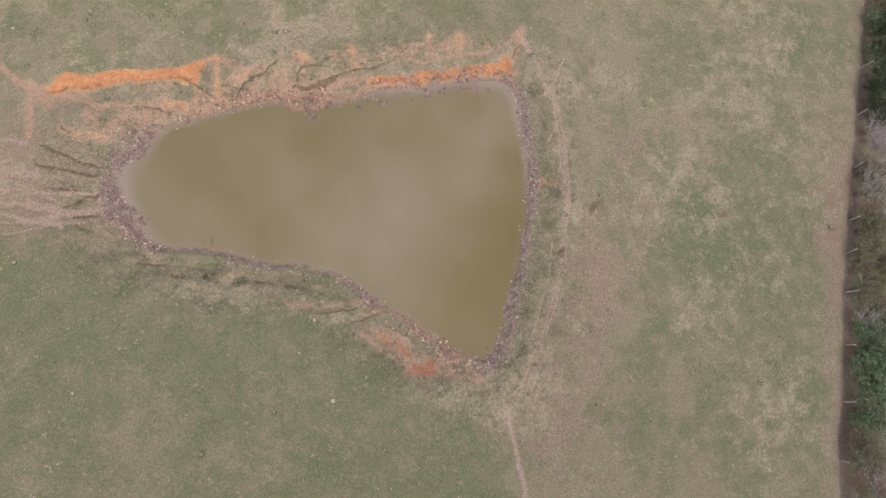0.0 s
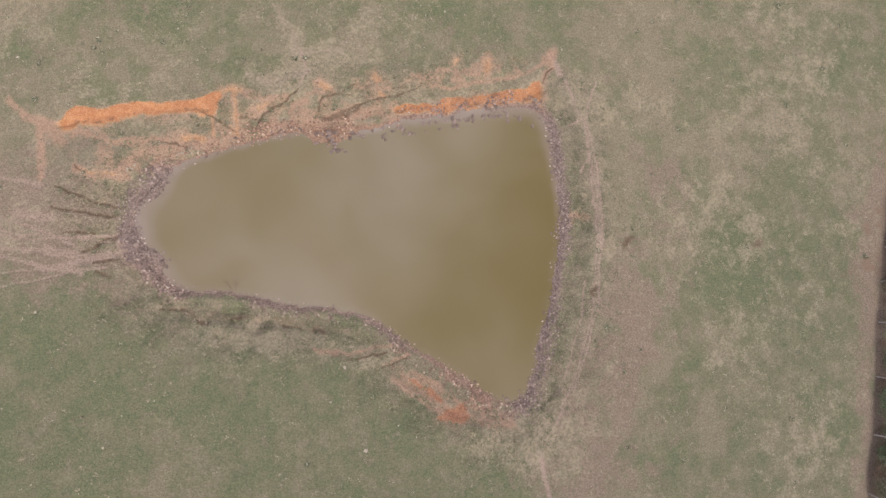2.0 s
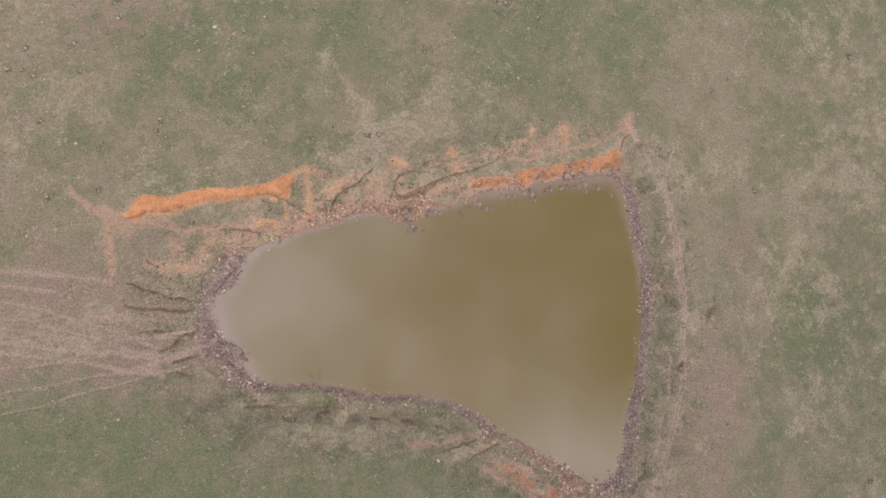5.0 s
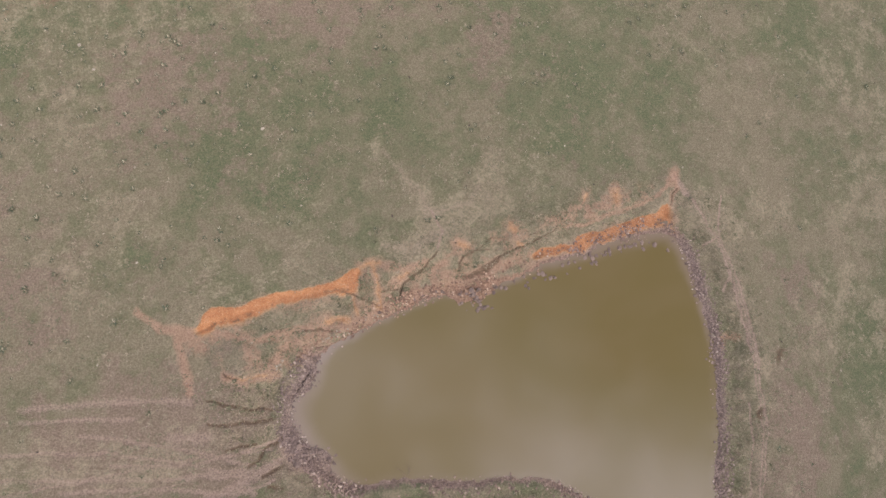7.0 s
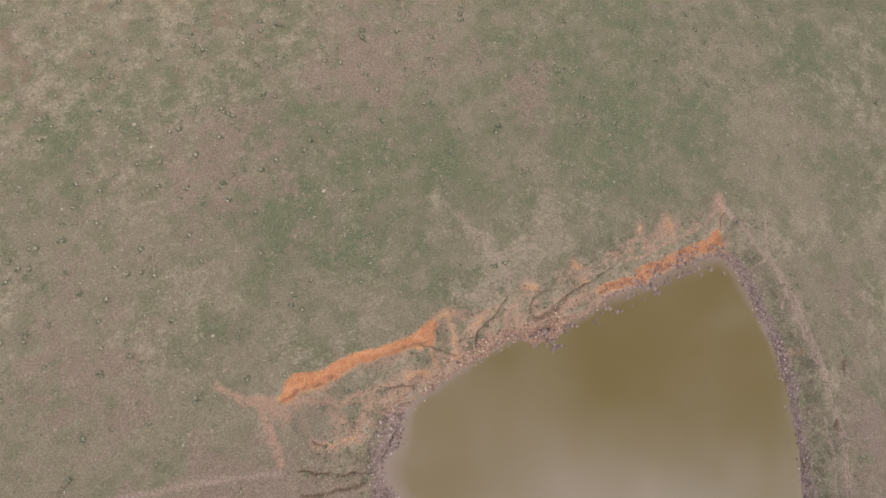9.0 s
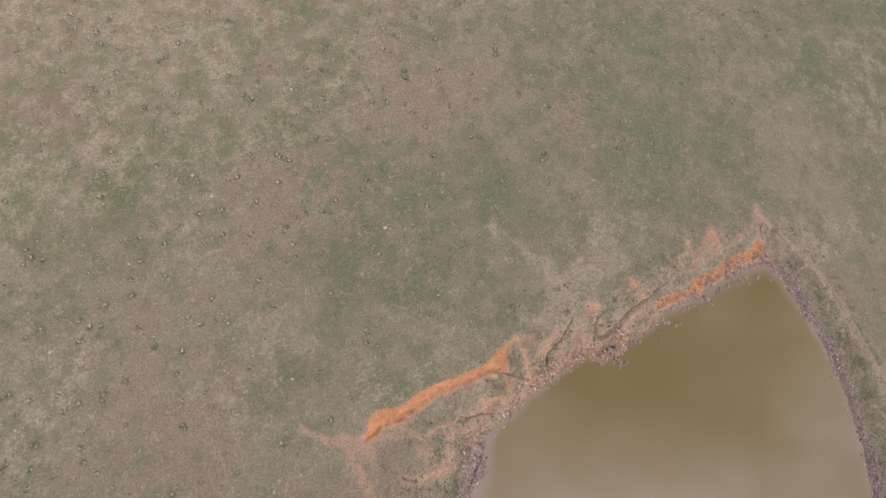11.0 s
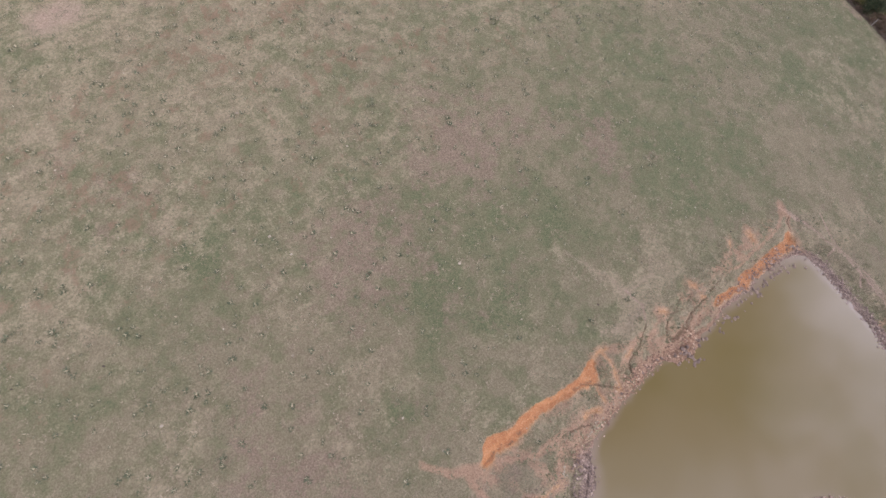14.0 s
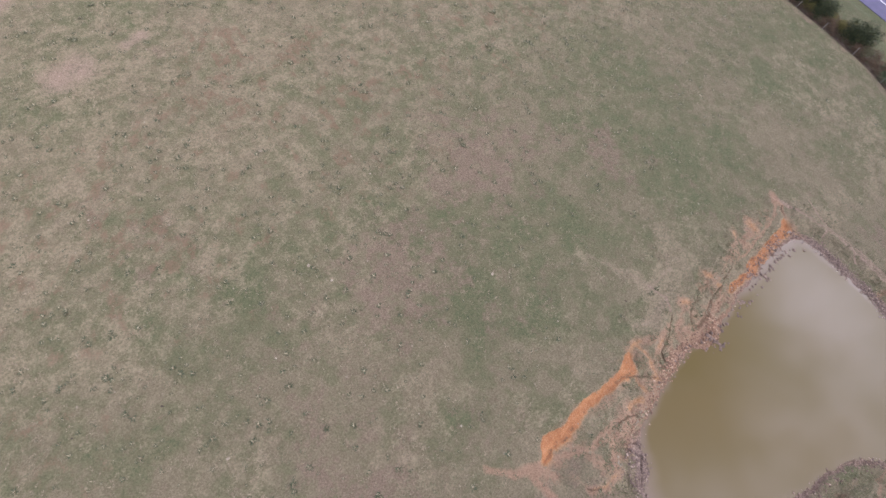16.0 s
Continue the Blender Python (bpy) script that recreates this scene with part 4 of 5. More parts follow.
def water():
    """The pond's surface, reaching a little under the banks."""
    xs, ys = np.arange(-29.0, 10.01, 0.3), np.arange(-9.0, 21.01, 0.3)
    gx, gy = np.meshgrid(xs, ys)
    x, y = gx.ravel(), gy.ravel()
    d = shore(x, y)
    nx = len(xs)
    i = (np.arange(len(ys) - 1)[:, None] * nx + np.arange(nx - 1)[None]).ravel()
    quads = np.stack([i, i + 1, i + nx + 1, i + nx], 1)
    quads = quads[(d[quads] < 0.9).any(1)]
    used, flat = np.unique(quads, return_inverse=True)
    ob = sheet("pond_water", [(x[k], y[k], 0.0) for k in used], flat.reshape(-1, 4).tolist(), water_material())
    reach = 0.35 + 0.7 * ease(x, -8, 0) * ease(y, 12, 16) + 1.5 * (1 - ease(x, -26, -22)) + 0.7 * rough(x, y, 2.5, 191, 3)
    ob.data.attributes.new("shallow", "FLOAT", "POINT").data.foreach_set("value", np.asarray((1 - ease(-d, -0.1, reach)) * (0.25 + 0.75 * np.maximum(ease(y, 5, 12), 1 - ease(x, -26, -22))), np.float32)[used])
    tagged(ob, "still brown muddy water of a farm pond", "water", kind="structure")


ground()
water()


# ---- road beyond the hedge ----
def road():
    m = Nodes("worn_asphalt", 0.85, 0.3)
    g = m.noise(30.0, 4, 0.7)
    m.bump(g, 0.4, 0.01)
    asphalt = m.colour(m.mix(m.span(m.noise(0.6, 4), 0.35, 0.65), m.mix(g, (0.05, 0.047, 0.085), (0.075, 0.07, 0.125)), m.mix(g, (0.06, 0.056, 0.1), (0.085, 0.08, 0.14))))
    p = Nodes("road_paint", 0.7, 0.3)
    paint = p.colour(p.mix(p.span(p.noise(12.0, 4), 0.5, 0.75), (0.75, 0.75, 0.73), (0.4, 0.4, 0.4)))
    ys = np.arange(-300, 401, 4.0)

    def strip(x0, x1, up, thick):
        z = broad(np.full_like(ys, ROAD_X), ys) + up
        verts, faces = [], []
        for yy, zz in zip(ys, z):
            verts += [(x0, yy, zz - thick), (x0, yy, zz), (x1, yy, zz), (x1, yy, zz - thick)]
        for k in range(len(ys) - 1):
            b = 4 * k
            faces += [(b, b + 4, b + 5, b + 1), (b + 1, b + 5, b + 6, b + 2), (b + 2, b + 6, b + 7, b + 3)]
        return verts, faces

    base = tagged(sheet("road", *strip(ROAD_X - ROAD_HALF, ROAD_X + ROAD_HALF, 0.06, 0.3), asphalt), "grey-violet worn asphalt country road", "road", kind="structure")
    for x0, x1 in ((ROAD_X - 0.08, ROAD_X + 0.08), (ROAD_X + ROAD_HALF - 0.45, ROAD_X + ROAD_HALF - 0.3)):
        line = sheet("road_marking", *strip(x0, x1, 0.066, 0.01), paint)
        line.parent = base
        tagged(line, "worn white painted line")


road()


# ---- stones ----
def lump(name, seed, material, flat=0.65, detail=2):
    """A weathered stone of about one metre, resting at z = 0."""
    rng = random.Random(seed)
    bm = bmesh.new()
    bmesh.ops.create_icosphere(bm, subdivisions=detail, radius=0.5)
    cuts = [(Vector((rng.gauss(0, 1), rng.gauss(0, 1), rng.gauss(0, 1))).normalized(), rng.uniform(0.24, 0.4)) for _ in range(10)]
    shift = Vector((rng.uniform(0, 50), 0, 0))
    for v in bm.verts:
        v.co *= 1 + 0.35 * noise.noise(v.co * 2.2 + shift)
        for way, far in cuts:
            over = v.co.dot(way) - far
            if over > 0:
                v.co -= way * over * 0.95
        v.co.z = v.co.z * flat + 0.18
    me = bpy.data.meshes.new(name)
    bm.to_mesh(me)
    bm.free()
    me.materials.append(material)
    return me


def at_ground(x, y):
    return float(height(np.array([x]), np.array([y]))[0])


def shore_places(count, seed, low, high, bias):
    """Random places in a belt along the pond's edge, thick where bias is high."""
    rng = np.random.RandomState(seed)
    ring, out = np.array(POND), []
    mid = np.roll(ring, -1, 0) - ring
    while len(out) < count:
        k = rng.randint(len(ring))
        p = ring[k] + mid[k] * rng.rand()
        side = np.array((mid[k][1], -mid[k][0])) / (np.hypot(*mid[k]) + 1e-9)
        q = p - side * np.clip(rng.normal((low + high) / 2, (high - low) / 4), low, high)
        if rng.rand() < bias(*q):
            out.append(q)
    out = np.array(out)
    return out, shore(out[:, 0], out[:, 1])


def rockiness(x, y):
    east = ease(x, 5.5, 8) * ease(y, -7, -3)
    south = ease(x, -10, -6) * (1 - ease(y, -1, 2))
    west = (1 - ease(x, -25, -22.5)) * 0.9
    north = 0.75 * ease(y, 15.5, 17) * ease(x, -24, -20)
    return np.clip(0.22 + 0.7 * east + 0.8 * south + west + north, 0, 1) * (0.12 + 0.88 * ease(rough(x, y, 2.0, 71, 2), 0.36, 0.62))


def stones():
    kinds = [lump("shore_rock", 100 + k, MUD_STONE, 0.55 + 0.05 * (k % 4)) for k in range(9)]
    rng = random.Random(11)
    spots = [(5.8, 17.9, 0.75), (6.9, 17.2, 0.6), (5.5, -2.5, 0.7), (7.4, 2.4, 0.6), (8.2, 12.8, 0.6), (2.3, -6.3, 0.6), (3.0, -7.0, 0.55), (2.0, -6.0, 0.4),
             (-27.6, 7.4, 0.9), (-27.3, 8.6, 0.7), (-25.1, 7.9, 0.5), (-24.7, 7.2, 0.5), (-25.2, 7.0, 0.55), (-25.8, 7.8, 0.5), (-24.9, 6.7, 0.4)]
    for k in range(32):
        spots.append((rng.gauss(-11.3, 0.8), rng.uniform(15.7, 17.5), rng.uniform(0.35, 0.7)))
    for k in range(22):
        spots.append((rng.uniform(-26.6, -24.6), rng.uniform(12.6, 15.0), rng.uniform(0.25, 0.5)))
    for k in range(60):
        x = rng.uniform(-9.5, 5.5)
        spots.append((x, 18.3 + 0.09 * x - abs(rng.gauss(0, 0.5)), rng.uniform(0.3, 0.72)))
    ashen = [lump("shore_rock", 140 + k, PALE_STONE, 0.6, 1) for k in range(4)]
    for x0, x1, y0, y1, count in ((-24.2, -21.4, 16.1, 16.7, 16), (-20.4, -19.2, 16.8, 17.3, 8), (-27.8, -27.0, 14.6, 15.7, 8), (0.2, 3.0, -7.3, -6.6, 9), (-2.6, 0.2, -6.4, -4.4, 5), (7.9, 9.0, 8.0, 17.0, 6)):
        for k in range(count):
            x, size = rng.uniform(x0, x1), rng.uniform(0.12, 0.26)
            y = y0 + (y1 - y0) * rng.random()
            ob = new("shore_rock", rng.choice(ashen))
            ob.matrix_world = Matrix.LocRotScale((x, y, max(at_ground(x, y), 0.0) - 0.02), Euler((0, 0, rng.uniform(0, 6.3))), (size * 1.3, size, size))
            tagged(ob, "small pale grey stone on the pond's bank", "rock", "rocks round the pond")
    places, d = shore_places(88, 5, -0.7, 1.0, rockiness)
    spots += [(p[0], p[1], rng.uniform(0.22, 0.48)) for p in places]
    z = height(np.array([s[0] for s in spots]), np.array([s[1] for s in spots]))
    for (x, y, size), zz in zip(spots, z):
        ob = new("shore_rock", rng.choice(kinds))
        size *= rng.uniform(0.6, 0.85)
        ob.matrix_world = Matrix.LocRotScale((x, y, max(zz, -0.14 * size - 0.03) - 0.04 * size), Euler((rng.uniform(-0.3, 0.3), rng.uniform(-0.3, 0.3), rng.uniform(0, 6.3))),
                                             (size * rng.uniform(0.8, 1.3), size * rng.uniform(0.8, 1.2), size * rng.uniform(0.8, 1.2)))
        wet = shore(np.array([x]), np.array([y]))[0] < 0
        tagged(ob, "mud-stained grey-brown rock standing in shallow pond water" if wet else "mud-stained grey-brown rock on the pond's bank", "rock", "rocks round the pond")


def rubble():
    """Small stones and clods along the bank, all in one mesh."""
    bm = bmesh.new()
    bmesh.ops.create_icosphere(bm, subdivisions=1, radius=0.5)
    unit = np.array([v.co[:] for v in bm.verts])
    tris = np.array([[v.index for v in f.verts] for f in bm.faces])
    bm.free()
    rng = np.random.RandomState(17)
    a, da = shore_places(7500, 6, -0.45, 1.3, rockiness)
    b = np.stack([rng.uniform(-28.2, -24.4, 900), rng.uniform(6.5, 16, 900)], 1)
    c = np.stack([rng.uniform(-12.8, -9.4, 240), rng.uniform(15.8, 18.6, 240)], 1)
    e = np.stack([rng.uniform(-38, -27, 500), rng.uniform(6, 15.5, 500)], 1)
    f = np.stack([rng.uniform(-36, 13, 26000), rng.uniform(-10, 24, 26000)], 1)
    near = shore(f[:, 0], f[:, 1])
    f = f[(near > 0.2) & (near < 4.5) & (rng.rand(len(f)) < (0.75 - 0.15 * near) * ease(rough(f[:, 0], f[:, 1], 1.6, 131, 3), 0.4, 0.62))]
    p = np.concatenate([a, b, c, e, f])
    d = shore(p[:, 0], p[:, 1])
    keep = (d > -0.9) | (p[:, 0] > -24) & (p[:, 0] < -9) & (p[:, 1] > 15.6)
    p, d = p[keep], d[keep]
    z = height(p[:, 0], p[:, 1])
    size = np.where(d > 1.4, 0.045 + 0.09 * rng.rand(len(p)) ** 2, 0.06 + 0.2 * rng.rand(len(p)) ** 2.4)
    keep = z > -0.09 - 0.3 * size
    p, z, size = p[keep], z[keep], size[keep]
    n = len(p)
    turn = rng.rand(n) * 6.283
    ball = unit[None] * (1 + 0.35 * (rng.rand(n, len(unit), 1) - 0.5)) * (size[:, None] * np.array([1, 0.8, 0.62])[None])[:, None, :]
    ca, sa = np.cos(turn)[:, None], np.sin(turn)[:, None]
    vx, vy = ball[..., 0] * ca - ball[..., 1] * sa, ball[..., 0] * sa + ball[..., 1] * ca
    verts = np.stack([vx + p[:, :1], vy + p[:, 1:], ball[..., 2] + (z + 0.18 * size)[:, None]], -1).reshape(-1, 3)
    faces = (tris[None] + (np.arange(n) * len(unit))[:, None, None]).reshape(-1, 3)
    ob = sheet("bank_rubble", verts, faces, RUBBLE)
    ob.data.attributes.new("stain", "FLOAT", "POINT").data.foreach_set("value", np.repeat(stain(p[:, 0], p[:, 1]), len(unit)).astype(np.float32))
    tagged(ob, "loose brown and grey rubble along the pond's bank", "rubble", kind="stuff")


def field_litter():
    """Pale stones and dung scattered over the pasture."""
    rng = random.Random(23)
    pale = [lump("field_stone", 300 + k, PALE_STONE, 0.6, 1) for k in range(4)]
    pats = [lump("dried_dung", 320 + k, DUNG, 0.35, 2) for k in range(3)]
    spots = [(-10.7, -2.6, 0.3), (-9.4, -9.0, 0.34), (-25.4, 34.4, 0.34), (-38.9, 44.8, 0.32), (-38.0, 42.3, 0.3), (-36.0, 58.5, 0.3), (-21.4, 52.7, 0.28), (-28.4, 50.2, 0.26), (-47.0, 55.6, 0.26), (-52.6, 34.1, 0.3)]
    while len(spots) < 270:
        x, y = rng.uniform(-64, 44), rng.uniform(-22, 90)
        if x < hedge_x(y) - 3 and shore(np.array([x]), np.array([y]))[0] > 5 and (y > 24 or rng.random() < 0.5):
            spots.append((x, y, rng.uniform(0.11, 0.22)))
    z = height(np.array([s[0] for s in spots]), np.array([s[1] for s in spots]))
    for (x, y, size), zz in zip(spots, z):
        ob = new("field_stone", rng.choice(pale))
        ob.matrix_world = Matrix.LocRotScale((x, y, zz - 0.02), Euler((0, 0, rng.uniform(0, 6.3))), (size * 1.3, size, size))
        tagged(ob, "small pale stone lying in short pasture grass", "stone", "stones in the pasture")
    made = 0
    while made < 70:
        x, y = rng.uniform(-64, 44), rng.uniform(-22, 85)
        if x > hedge_x(y) - 3 or shore(np.array([x]), np.array([y]))[0] < 4:
            continue
        made += 1
        size = rng.uniform(0.11, 0.22)
        ob = new("dried_dung", rng.choice(pats))
        ob.matrix_world = Matrix.LocRotScale((x, y, at_ground(x, y) - 0.01), Euler((0, 0, rng.uniform(0, 6.3))), (size * 1.4, size, size))
        tagged(ob, "dark dried dung on pasture grass", "dung", "dung in the pasture")


stones()
rubble()
field_litter()


# ---- grass ----
def tufts(name, count, seed, wanted, blades, reach, tall, material, label, box=(-66, 47, -24, 92)):
    """Clumps of blades as one mesh; wanted(x, y) gives the chance of a clump."""
    rng = np.random.RandomState(seed)
    x, y = rng.uniform(box[0], box[1], count * 3), rng.uniform(box[2], box[3], count * 3)
    keep = (rng.rand(len(x)) < wanted(x, y)) & (x < hedge_x(y) - 0.8) & (shore(x, y) > 0.9)
    keep &= (cut_banks(x, y)[1]["clay"] < 0.3) & (cut_banks(x, y)[1]["red"] < 0.4) & (strokes(x, y, CLAY) < 0.4) & (strokes(x, y, BARE, 0.15) < 0.5) & (strokes(x, y, RED) < 0.4)
    x, y = x[keep][:count], y[keep][:count]
    z = height(x, y)
    n = len(x)
    size = 0.6 + 0.9 * rng.rand(n, 1) ** 2
    turn = rng.rand(n, blades) * 6.283
    out = reach * size * (0.4 + 0.8 * rng.rand(n, blades))
    up = tall * size * (0.3 + 0.9 * rng.rand(n, blades))
    root = 0.25 * reach * size
    cx, cy = np.cos(turn), np.sin(turn)
    half = 0.16 * reach * size * (0.6 + 0.8 * rng.rand(n, blades))
    bx, by = x[:, None] + cx * root * 0.5, y[:, None] + cy * root * 0.5
    zero = np.broadcast_to(z[:, None] - 0.02, bx.shape)
    a = np.stack([bx - cy * half, by + cx * half, zero], -1)
    b = np.stack([bx + cy * half, by - cx * half, zero], -1)
    c = np.stack([bx + cx * out, by + cy * out, zero + up], -1)
    verts = np.stack([a, b, c], 2).reshape(-1, 3)
    faces = np.arange(len(verts)).reshape(-1, 3)
    tagged(sheet(name, verts, faces, material), label, "grass", kind="stuff")


tufts("dry_grass", 45000, 1, lambda x, y: np.clip(0.15 + 0.9 * dryness(x, y), 0, 1) * ease(rough(x, y, 2.0, 81, 3), 0.36, 0.6), 6, 0.2, 0.11, STRAW_BLADE, "straw-coloured dry grass clumps in the pasture")
tufts("green_grass", 40000, 2, lambda x, y: 1 - ease(rough(x, y, 3.0, 81, 3), 0.38, 0.56), 6, 0.17, 0.1, GREEN_BLADE, "short green grass clumps in the pasture")
tufts("weed_tufts", 3300, 3, lambda x, y: ease(y - 0.3 * x, 22, 50) * 0.85 + 0.07, 18, 0.25, 0.13, WEED, "dark green weed rosettes in the pasture")
tufts("weed_tops", 3300, 3, lambda x, y: ease(y - 0.3 * x, 22, 50) * 0.85 + 0.07, 6, 0.14, 0.2, SEED_HEAD, "pale dry tops on the dark weed rosettes")
tufts("bank_grass", 13000, 4, lambda x, y: (1 - ease(shore(x, y), 2.5, 7.0)) * ease(rough(x, y, 1.1, 91, 3), 0.4, 0.58) * (strokes(x, y, BARE, 0.4) < 0.1) * (cut_banks(x, y)[1]["clay"] < 0.1), 7, 0.2, 0.16, BANK_BLADE, "rough olive grass on the pond's banks", (-38, 18, -16, 30))


# ---- fence and hedge ----
def post_mesh(seed, tall):
    rng = random.Random(seed)
    bm = bmesh.new()
    bmesh.ops.create_cone(bm, cap_ends=True, segments=10, radius1=0.075, radius2=0.062, depth=tall, matrix=Matrix.Translation((0, 0, tall / 2)))
    bmesh.ops.bevel(bm, geom=[e for e in bm.edges if abs(e.verts[0].co.z - tall) < 0.01 and abs(e.verts[1].co.z - tall) < 0.01], offset=0.012, segments=2, affect="EDGES")
    for v in bm.verts:
        v.co.x += 0.02 * math.sin(v.co.z * 2.3 + seed) + rng.uniform(-0.004, 0.004)
        v.co.y += 0.015 * math.cos(v.co.z * 1.9 + seed)
    return bm


def tube(bm, points, radii, sides=4):
    """A tapered tube along points, joined into bm."""
    last = None
    for i, p in enumerate(points):
        ahead = (points[min(i + 1, len(points) - 1)] - points[max(i - 1, 0)]).normalized()
        u = ahead.orthogonal().normalized()
        v = ahead.cross(u)
        ring = [bm.verts.new(p + (u * math.cos(6.283 * k / sides) + v * math.sin(6.283 * k / sides)) * radii[i]) for k in range(sides)]
        if last:
            for k in range(sides):
                bm.faces.new((last[k], last[(k + 1) % sides], ring[(k + 1) % sides], ring[k]))
        last = ring
    return bm


def fence():
    rng = random.Random(31)
    thing = tagged(new("field_fence"), "old wire fence on weathered grey wooden posts", "fence")
    rows = [-38, -32, -27, -22.5, -17.6, -12.7, -7.6, -2.7, 1.1, 4.4, 9.8, 15.7, 21.2, 26.7, 32.6, 38.7, 44.1, 50, 56, 62, 68, 74]
    tops = []
    for k, y in enumerate(rows):
        x = float(hedge_x(y)) + 0.75
        tall = rng.uniform(1.25, 1.45)
        post = part("post", post_mesh(k, tall + 0.3), POST_WOOD, thing)
        tip = Euler((rng.uniform(-0.1, 0.1), rng.uniform(-0.06, 0.12), rng.uniform(0, 6.3)))
        post.matrix_world = Matrix.LocRotScale((x, y, at_ground(x, y) - 0.3), tip, None)
        tops.append((Vector((x, y, at_ground(x, y))), tip))
    for up in (0.35, 0.65, 0.95, 1.2):
        bm = bmesh.new()
        pts = []
        for (a, _), (b, _) in zip(tops[:-1], tops[1:]):
            for s in range(4):
                p = a.lerp(b, s / 4)
                p.z += up - 0.05 * math.sin(math.pi * s / 4)
                p.x -= 0.07
                pts.append(p)
        tube(bm, pts, [0.002] * len(pts), 3)
        part("wire", bm, WIRE, thing, "thin rusty wire strand")


def leaf_cloud(name, seed, lobes, count, leaf, material):
    """Leaves scattered over lumpy lobes, denser outside, with gaps."""
    rng = np.random.RandomState(seed)
    lobes = np.array(lobes, float)
    k = rng.choice(len(lobes), count, p=lobes[:, 3] ** 2 / (lobes[:, 3] ** 2).sum())
    way = rng.normal(size=(count, 3))
    way /= np.linalg.norm(way, axis=1)[:, None]
    bulge = 1 + 0.45 * (rough(way[:, 0] * 3 + k * 7, way[:, 1] * 3 + way[:, 2] * 5, 1.1, seed, 3) - 0.5) * 2
    far = lobes[k, 3] * bulge * rng.rand(count) ** 0.28
    p = lobes[k, :3] + way * far[:, None] * np.array([1, 1, 0.9])
    gap = rough(p[:, 0] * 1.0 + p[:, 2], p[:, 1] - p[:, 2], 0.7, seed + 3, 2) > 0.4
    p, way = p[gap & (p[:, 2] > 0.03)], way[gap & (p[:, 2] > 0.03)]
    n = len(p)
    face = way + rng.normal(size=(n, 3)) * 0.8
    face /= np.linalg.norm(face, axis=1)[:, None]
    u = np.cross(face, rng.normal(size=(n, 3)))
    u /= np.linalg.norm(u, axis=1)[:, None]
    v = np.cross(face, u)
    s = leaf * (0.6 + 0.8 * rng.rand(n, 1))
    verts = np.stack([p - u * s, p + v * s * 0.42 + face * s * 0.15, p + u * s, p - v * s * 0.42 + face * s * 0.15], 1).reshape(-1, 3)
    me = bpy.data.meshes.new(name)
    me.from_pydata([tuple(q) for q in verts], [], [tuple(range(4 * i, 4 * i + 4)) for i in range(n)])
    me.materials.append(material)
    return me


def stem_bm(rng, tall, wide, limbs, depth, thick):
    """A stem of limbs that fork and thin out."""
    bm = bmesh.new()

    def limb(start, ahead, far, r, level):
        pts, radii = [start], [r]
        p, way = start.copy(), ahead.copy()
        for s in range(4):
            way = (way + Vector((rng.gauss(0, 0.2), rng.gauss(0, 0.2), rng.gauss(0.05, 0.15)))).normalized()
            p = p + way * far / 4
            pts.append(p.copy())
            radii.append(r * (1 - 0.19 * (s + 1)))
            if level < depth and s > 0:
                for _ in range(2 if level == 0 else 1):
                    side = (way + Vector((rng.gauss(0, 0.8), rng.gauss(0, 0.8), rng.gauss(0.1, 0.5)))).normalized()
                    limb(p.copy(), side, far * rng.uniform(0.45, 0.7), radii[-1] * 0.65, level + 1)
        tube(bm, pts, radii, 4 if level else 6)

    for k in range(limbs):
        turn = 6.283 * k / limbs + rng.uniform(-0.4, 0.4)
        lean = Vector((math.cos(turn) * wide, math.sin(turn) * wide, tall)).normalized()
        limb(Vector((math.cos(turn) * 0.08, math.sin(turn) * 0.08, -0.1)), lean, tall * rng.uniform(0.6, 0.85), thick * rng.uniform(0.7, 1), 0)
    return bm


def bush(name, seed, wide, tall, leaves, leaf, material, bark, label, category, limbs=4, depth=1):
    """A shrub or small tree: its stems, and foliage where it has any."""
    rng = random.Random(seed)
    thing = tagged(new(name), label, category, "plants of the hedgerow")
    part("stem", stem_bm(rng, tall, wide * 0.55, limbs, depth, (0.02 + 0.015 * tall) * (1 if leaves else 0.5)), bark, thing)
    if leaves:
        lobes = [(rng.gauss(0, wide * 0.24), rng.gauss(0, wide * 0.24), tall * rng.uniform(0.25, 0.72), wide * rng.uniform(0.2, 0.36)) for _ in range(9)]
        lobes.append((0, 0, tall * 0.55, min(wide, tall) * 0.42))
        part_mesh("foliage", leaf_cloud("foliage", seed, lobes, leaves, leaf, material), thing)
    return thing


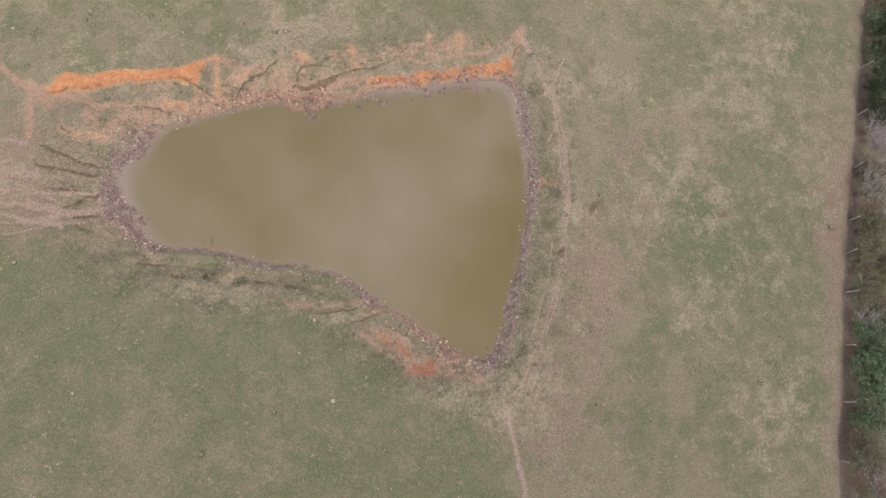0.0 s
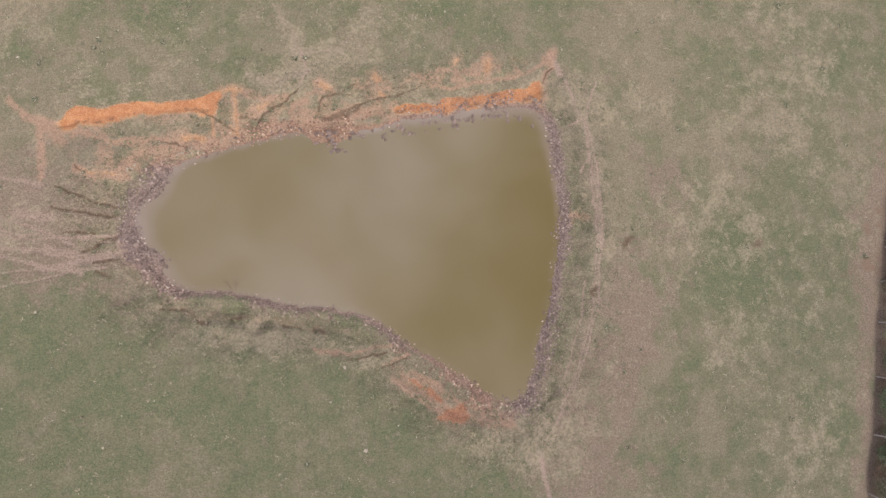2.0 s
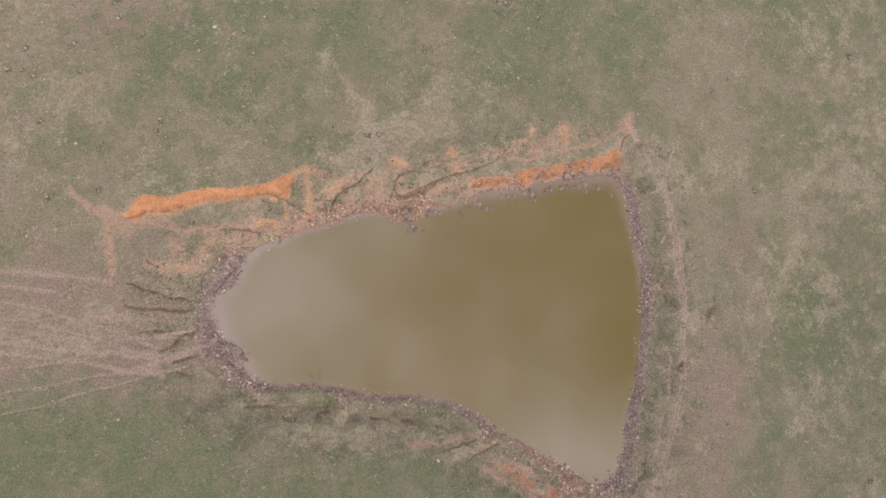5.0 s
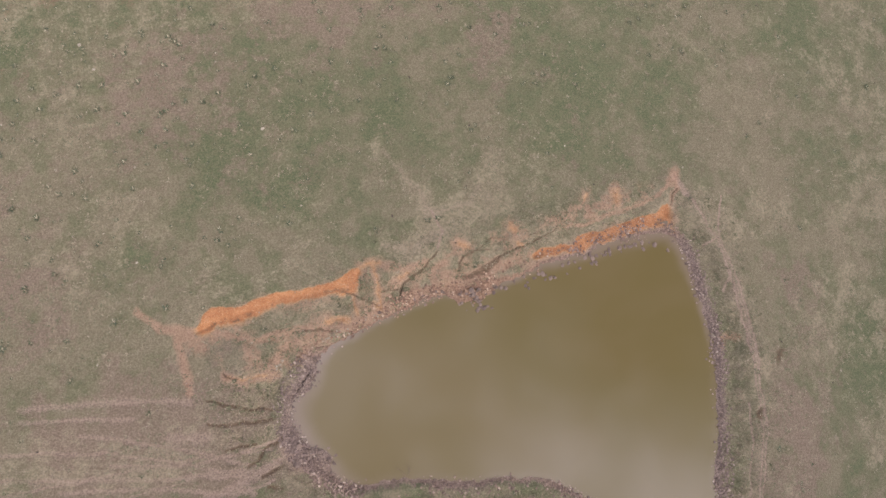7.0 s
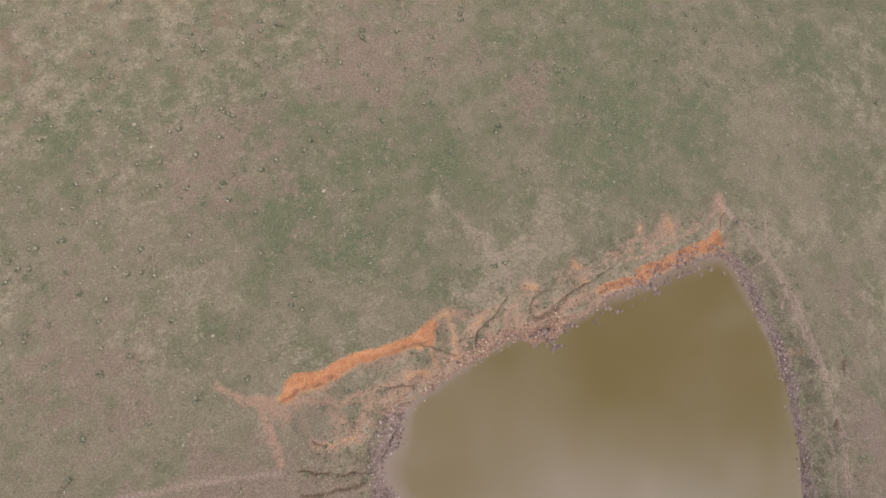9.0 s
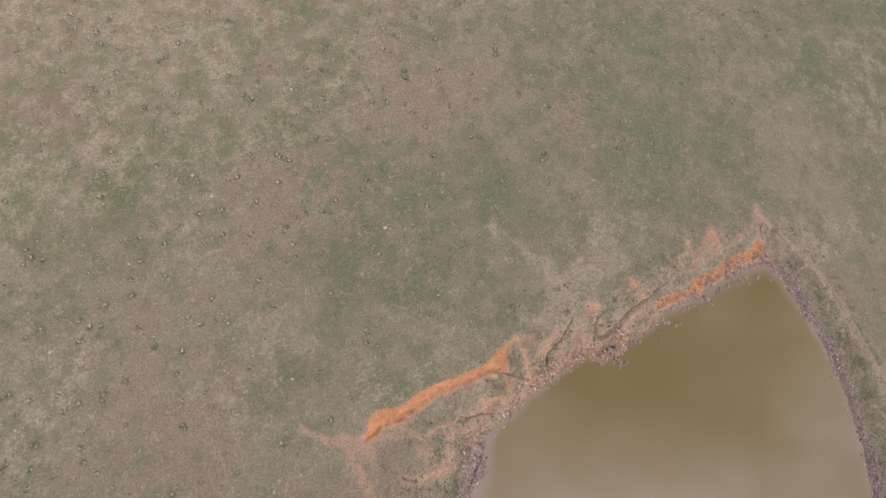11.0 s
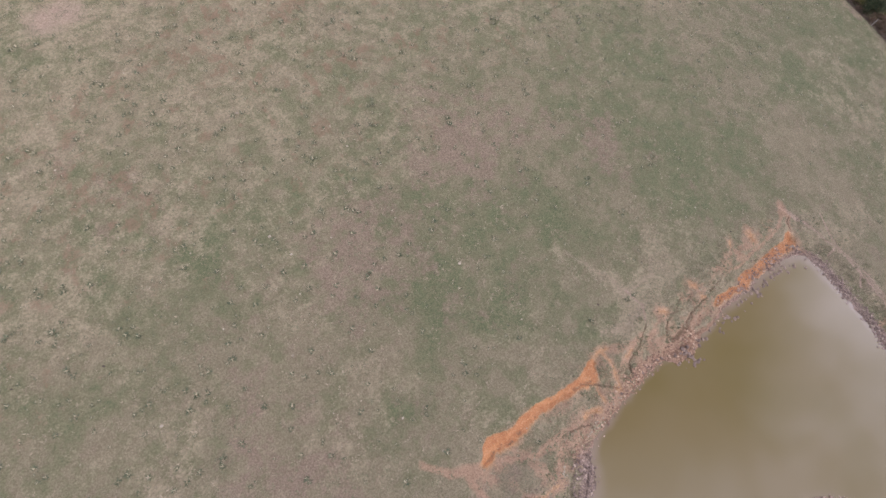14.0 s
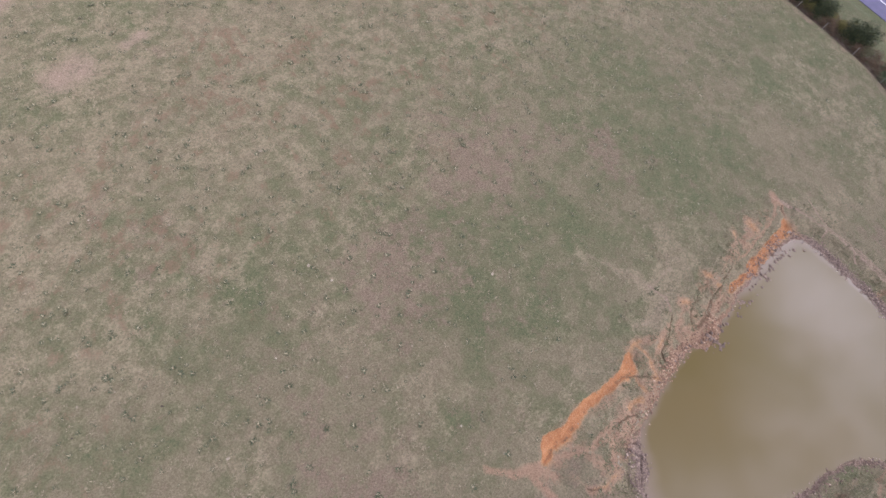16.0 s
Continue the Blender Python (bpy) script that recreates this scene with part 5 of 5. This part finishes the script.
def hedgerow():
    rng = random.Random(41)
    kinds = {
        "cedar": [bush("cedar_bush", 500 + k, 2.6, 2.6, 5200, 0.085, CEDAR, TWIG_BROWN, "dense dark green cedar bush behind the wire fence", "bush") for k in range(3)],
        "vine": [bush("vine_thicket", 510 + k, 2.6, 1.5, 4200, 0.075, VINE, TWIG_BROWN, "bright green leafy vine thicket behind the fence", "bush") for k in range(3)],
        "olive": [bush("brush_shrub", 520 + k, 2.4, 1.7, 3800, 0.06, OLIVE, TWIG_GREY, "olive-grey shrub of fine leaves in the hedgerow", "bush", 5) for k in range(3)],
        "bare": [bush("bare_shrub", 530 + k, 2.6, 2.3, 0, 0, None, TWIG_GREY, "leafless shrub with pale grey twigs", "bush", 18, 2) for k in range(3)],
        "bramble": [bush("dead_bramble", 540 + k, 2.2, 1.2, 2600, 0.055, RUSSET, TWIG_BROWN, "brown withered bramble clump at the fence", "bush", 7) for k in range(3)],
        "yellow": [bush("yellowing_shrub", 550 + k, 2.8, 2.4, 4200, 0.075, YELLOWING, TWIG_BROWN, "yellow-green shrub with thinning leaves", "bush") for k in range(2)],
        "tree": [bush("cedar_tree", 560 + k, 3.9, 4.4, 9000, 0.1, CEDAR, TWIG_BROWN, "rounded dark green cedar tree by the fence", "tree", 3) for k in range(2)]}
    used = set()

    def plant(kind, y, away, size, low=False):
        x = float(hedge_x(y)) + away
        pick = rng.randrange(len(kinds[kind]))
        m = Matrix.Translation((x, y, at_ground(x, y) - 0.05)) @ pose(0, 0, 0, 0, 0, rng.uniform(0, 360))
        first = kinds[kind][pick]
        if first.name not in used:
            used.add(first.name)
            ob = first
            ob.matrix_basis = m
        else:
            ob = copy_thing(first, m)
        ob.scale = (size, size, size * rng.uniform(0.85, 1.1))

    stretches = [(-40, -22, "olive bramble vine bare"), (-22, -14, "olive bare bramble olive"), (-14, -5, "vine vine vine olive"), (-5, 0, "bramble olive bare olive"), (0, 5, "olive olive bramble olive"),
                 (5, 10, "bare bramble bare olive"), (10, 15, "bare bramble bare bare"), (15, 27, "cedar cedar vine cedar"), (27, 33, "bramble olive bramble"), (36.5, 40.5, "yellow bramble yellow"), (41, 52, "cedar yellow cedar"), (52, 76, "cedar bramble olive vine")]
    for low, high, names in stretches:
        names = names.split()
        y = low
        while y < high:
            for away in (2.3, 4.1):
                plant(rng.choice(names), y + rng.uniform(-0.5, 0.5), away + rng.uniform(-0.4, 0.5), rng.uniform(0.75, 1.2))
            y += 1.4
    for y, away, size in ((33.8, 3.0, 1.05), (35.4, 2.4, 0.6), (41.0, 2.8, 0.9), (43.4, 3.0, 1.0), (46.6, 3.0, 1.1), (50.5, 3.4, 1.0)):
        plant("tree", y, away, size)
    y = -24.0
    while y < 56:
        # Past y = 27 extra brambles are added to stand in for the hedge's shadow band.
        near = 27 < y
        plant("bramble", y, 1.3 + rng.uniform(-0.2, 0.3), rng.uniform(0.5, 0.8) if near else rng.uniform(0.25, 0.5))
        y += 1.2 if near else rng.uniform(1.0, 2.6)
    for y, away in ((8.2, 2.2), (7.2, 3.6), (12.4, 3.0), (-18.0, 2.6), (-20.0, 4.0)):
        plant("bare", y, away, 1.2)


def branch():
    thing = tagged(new("fallen_branch"), "small bare branch lying in the pond's shallows", "branch")
    part("twig", stem_bm(random.Random(9), 1.3, 0.5, 2, 1, 0.03), TWIG_BROWN, thing)
    thing.matrix_world = pose(-19.6, 4.4, -0.02, -62, 0, 8)


fence()
hedgerow()
branch()
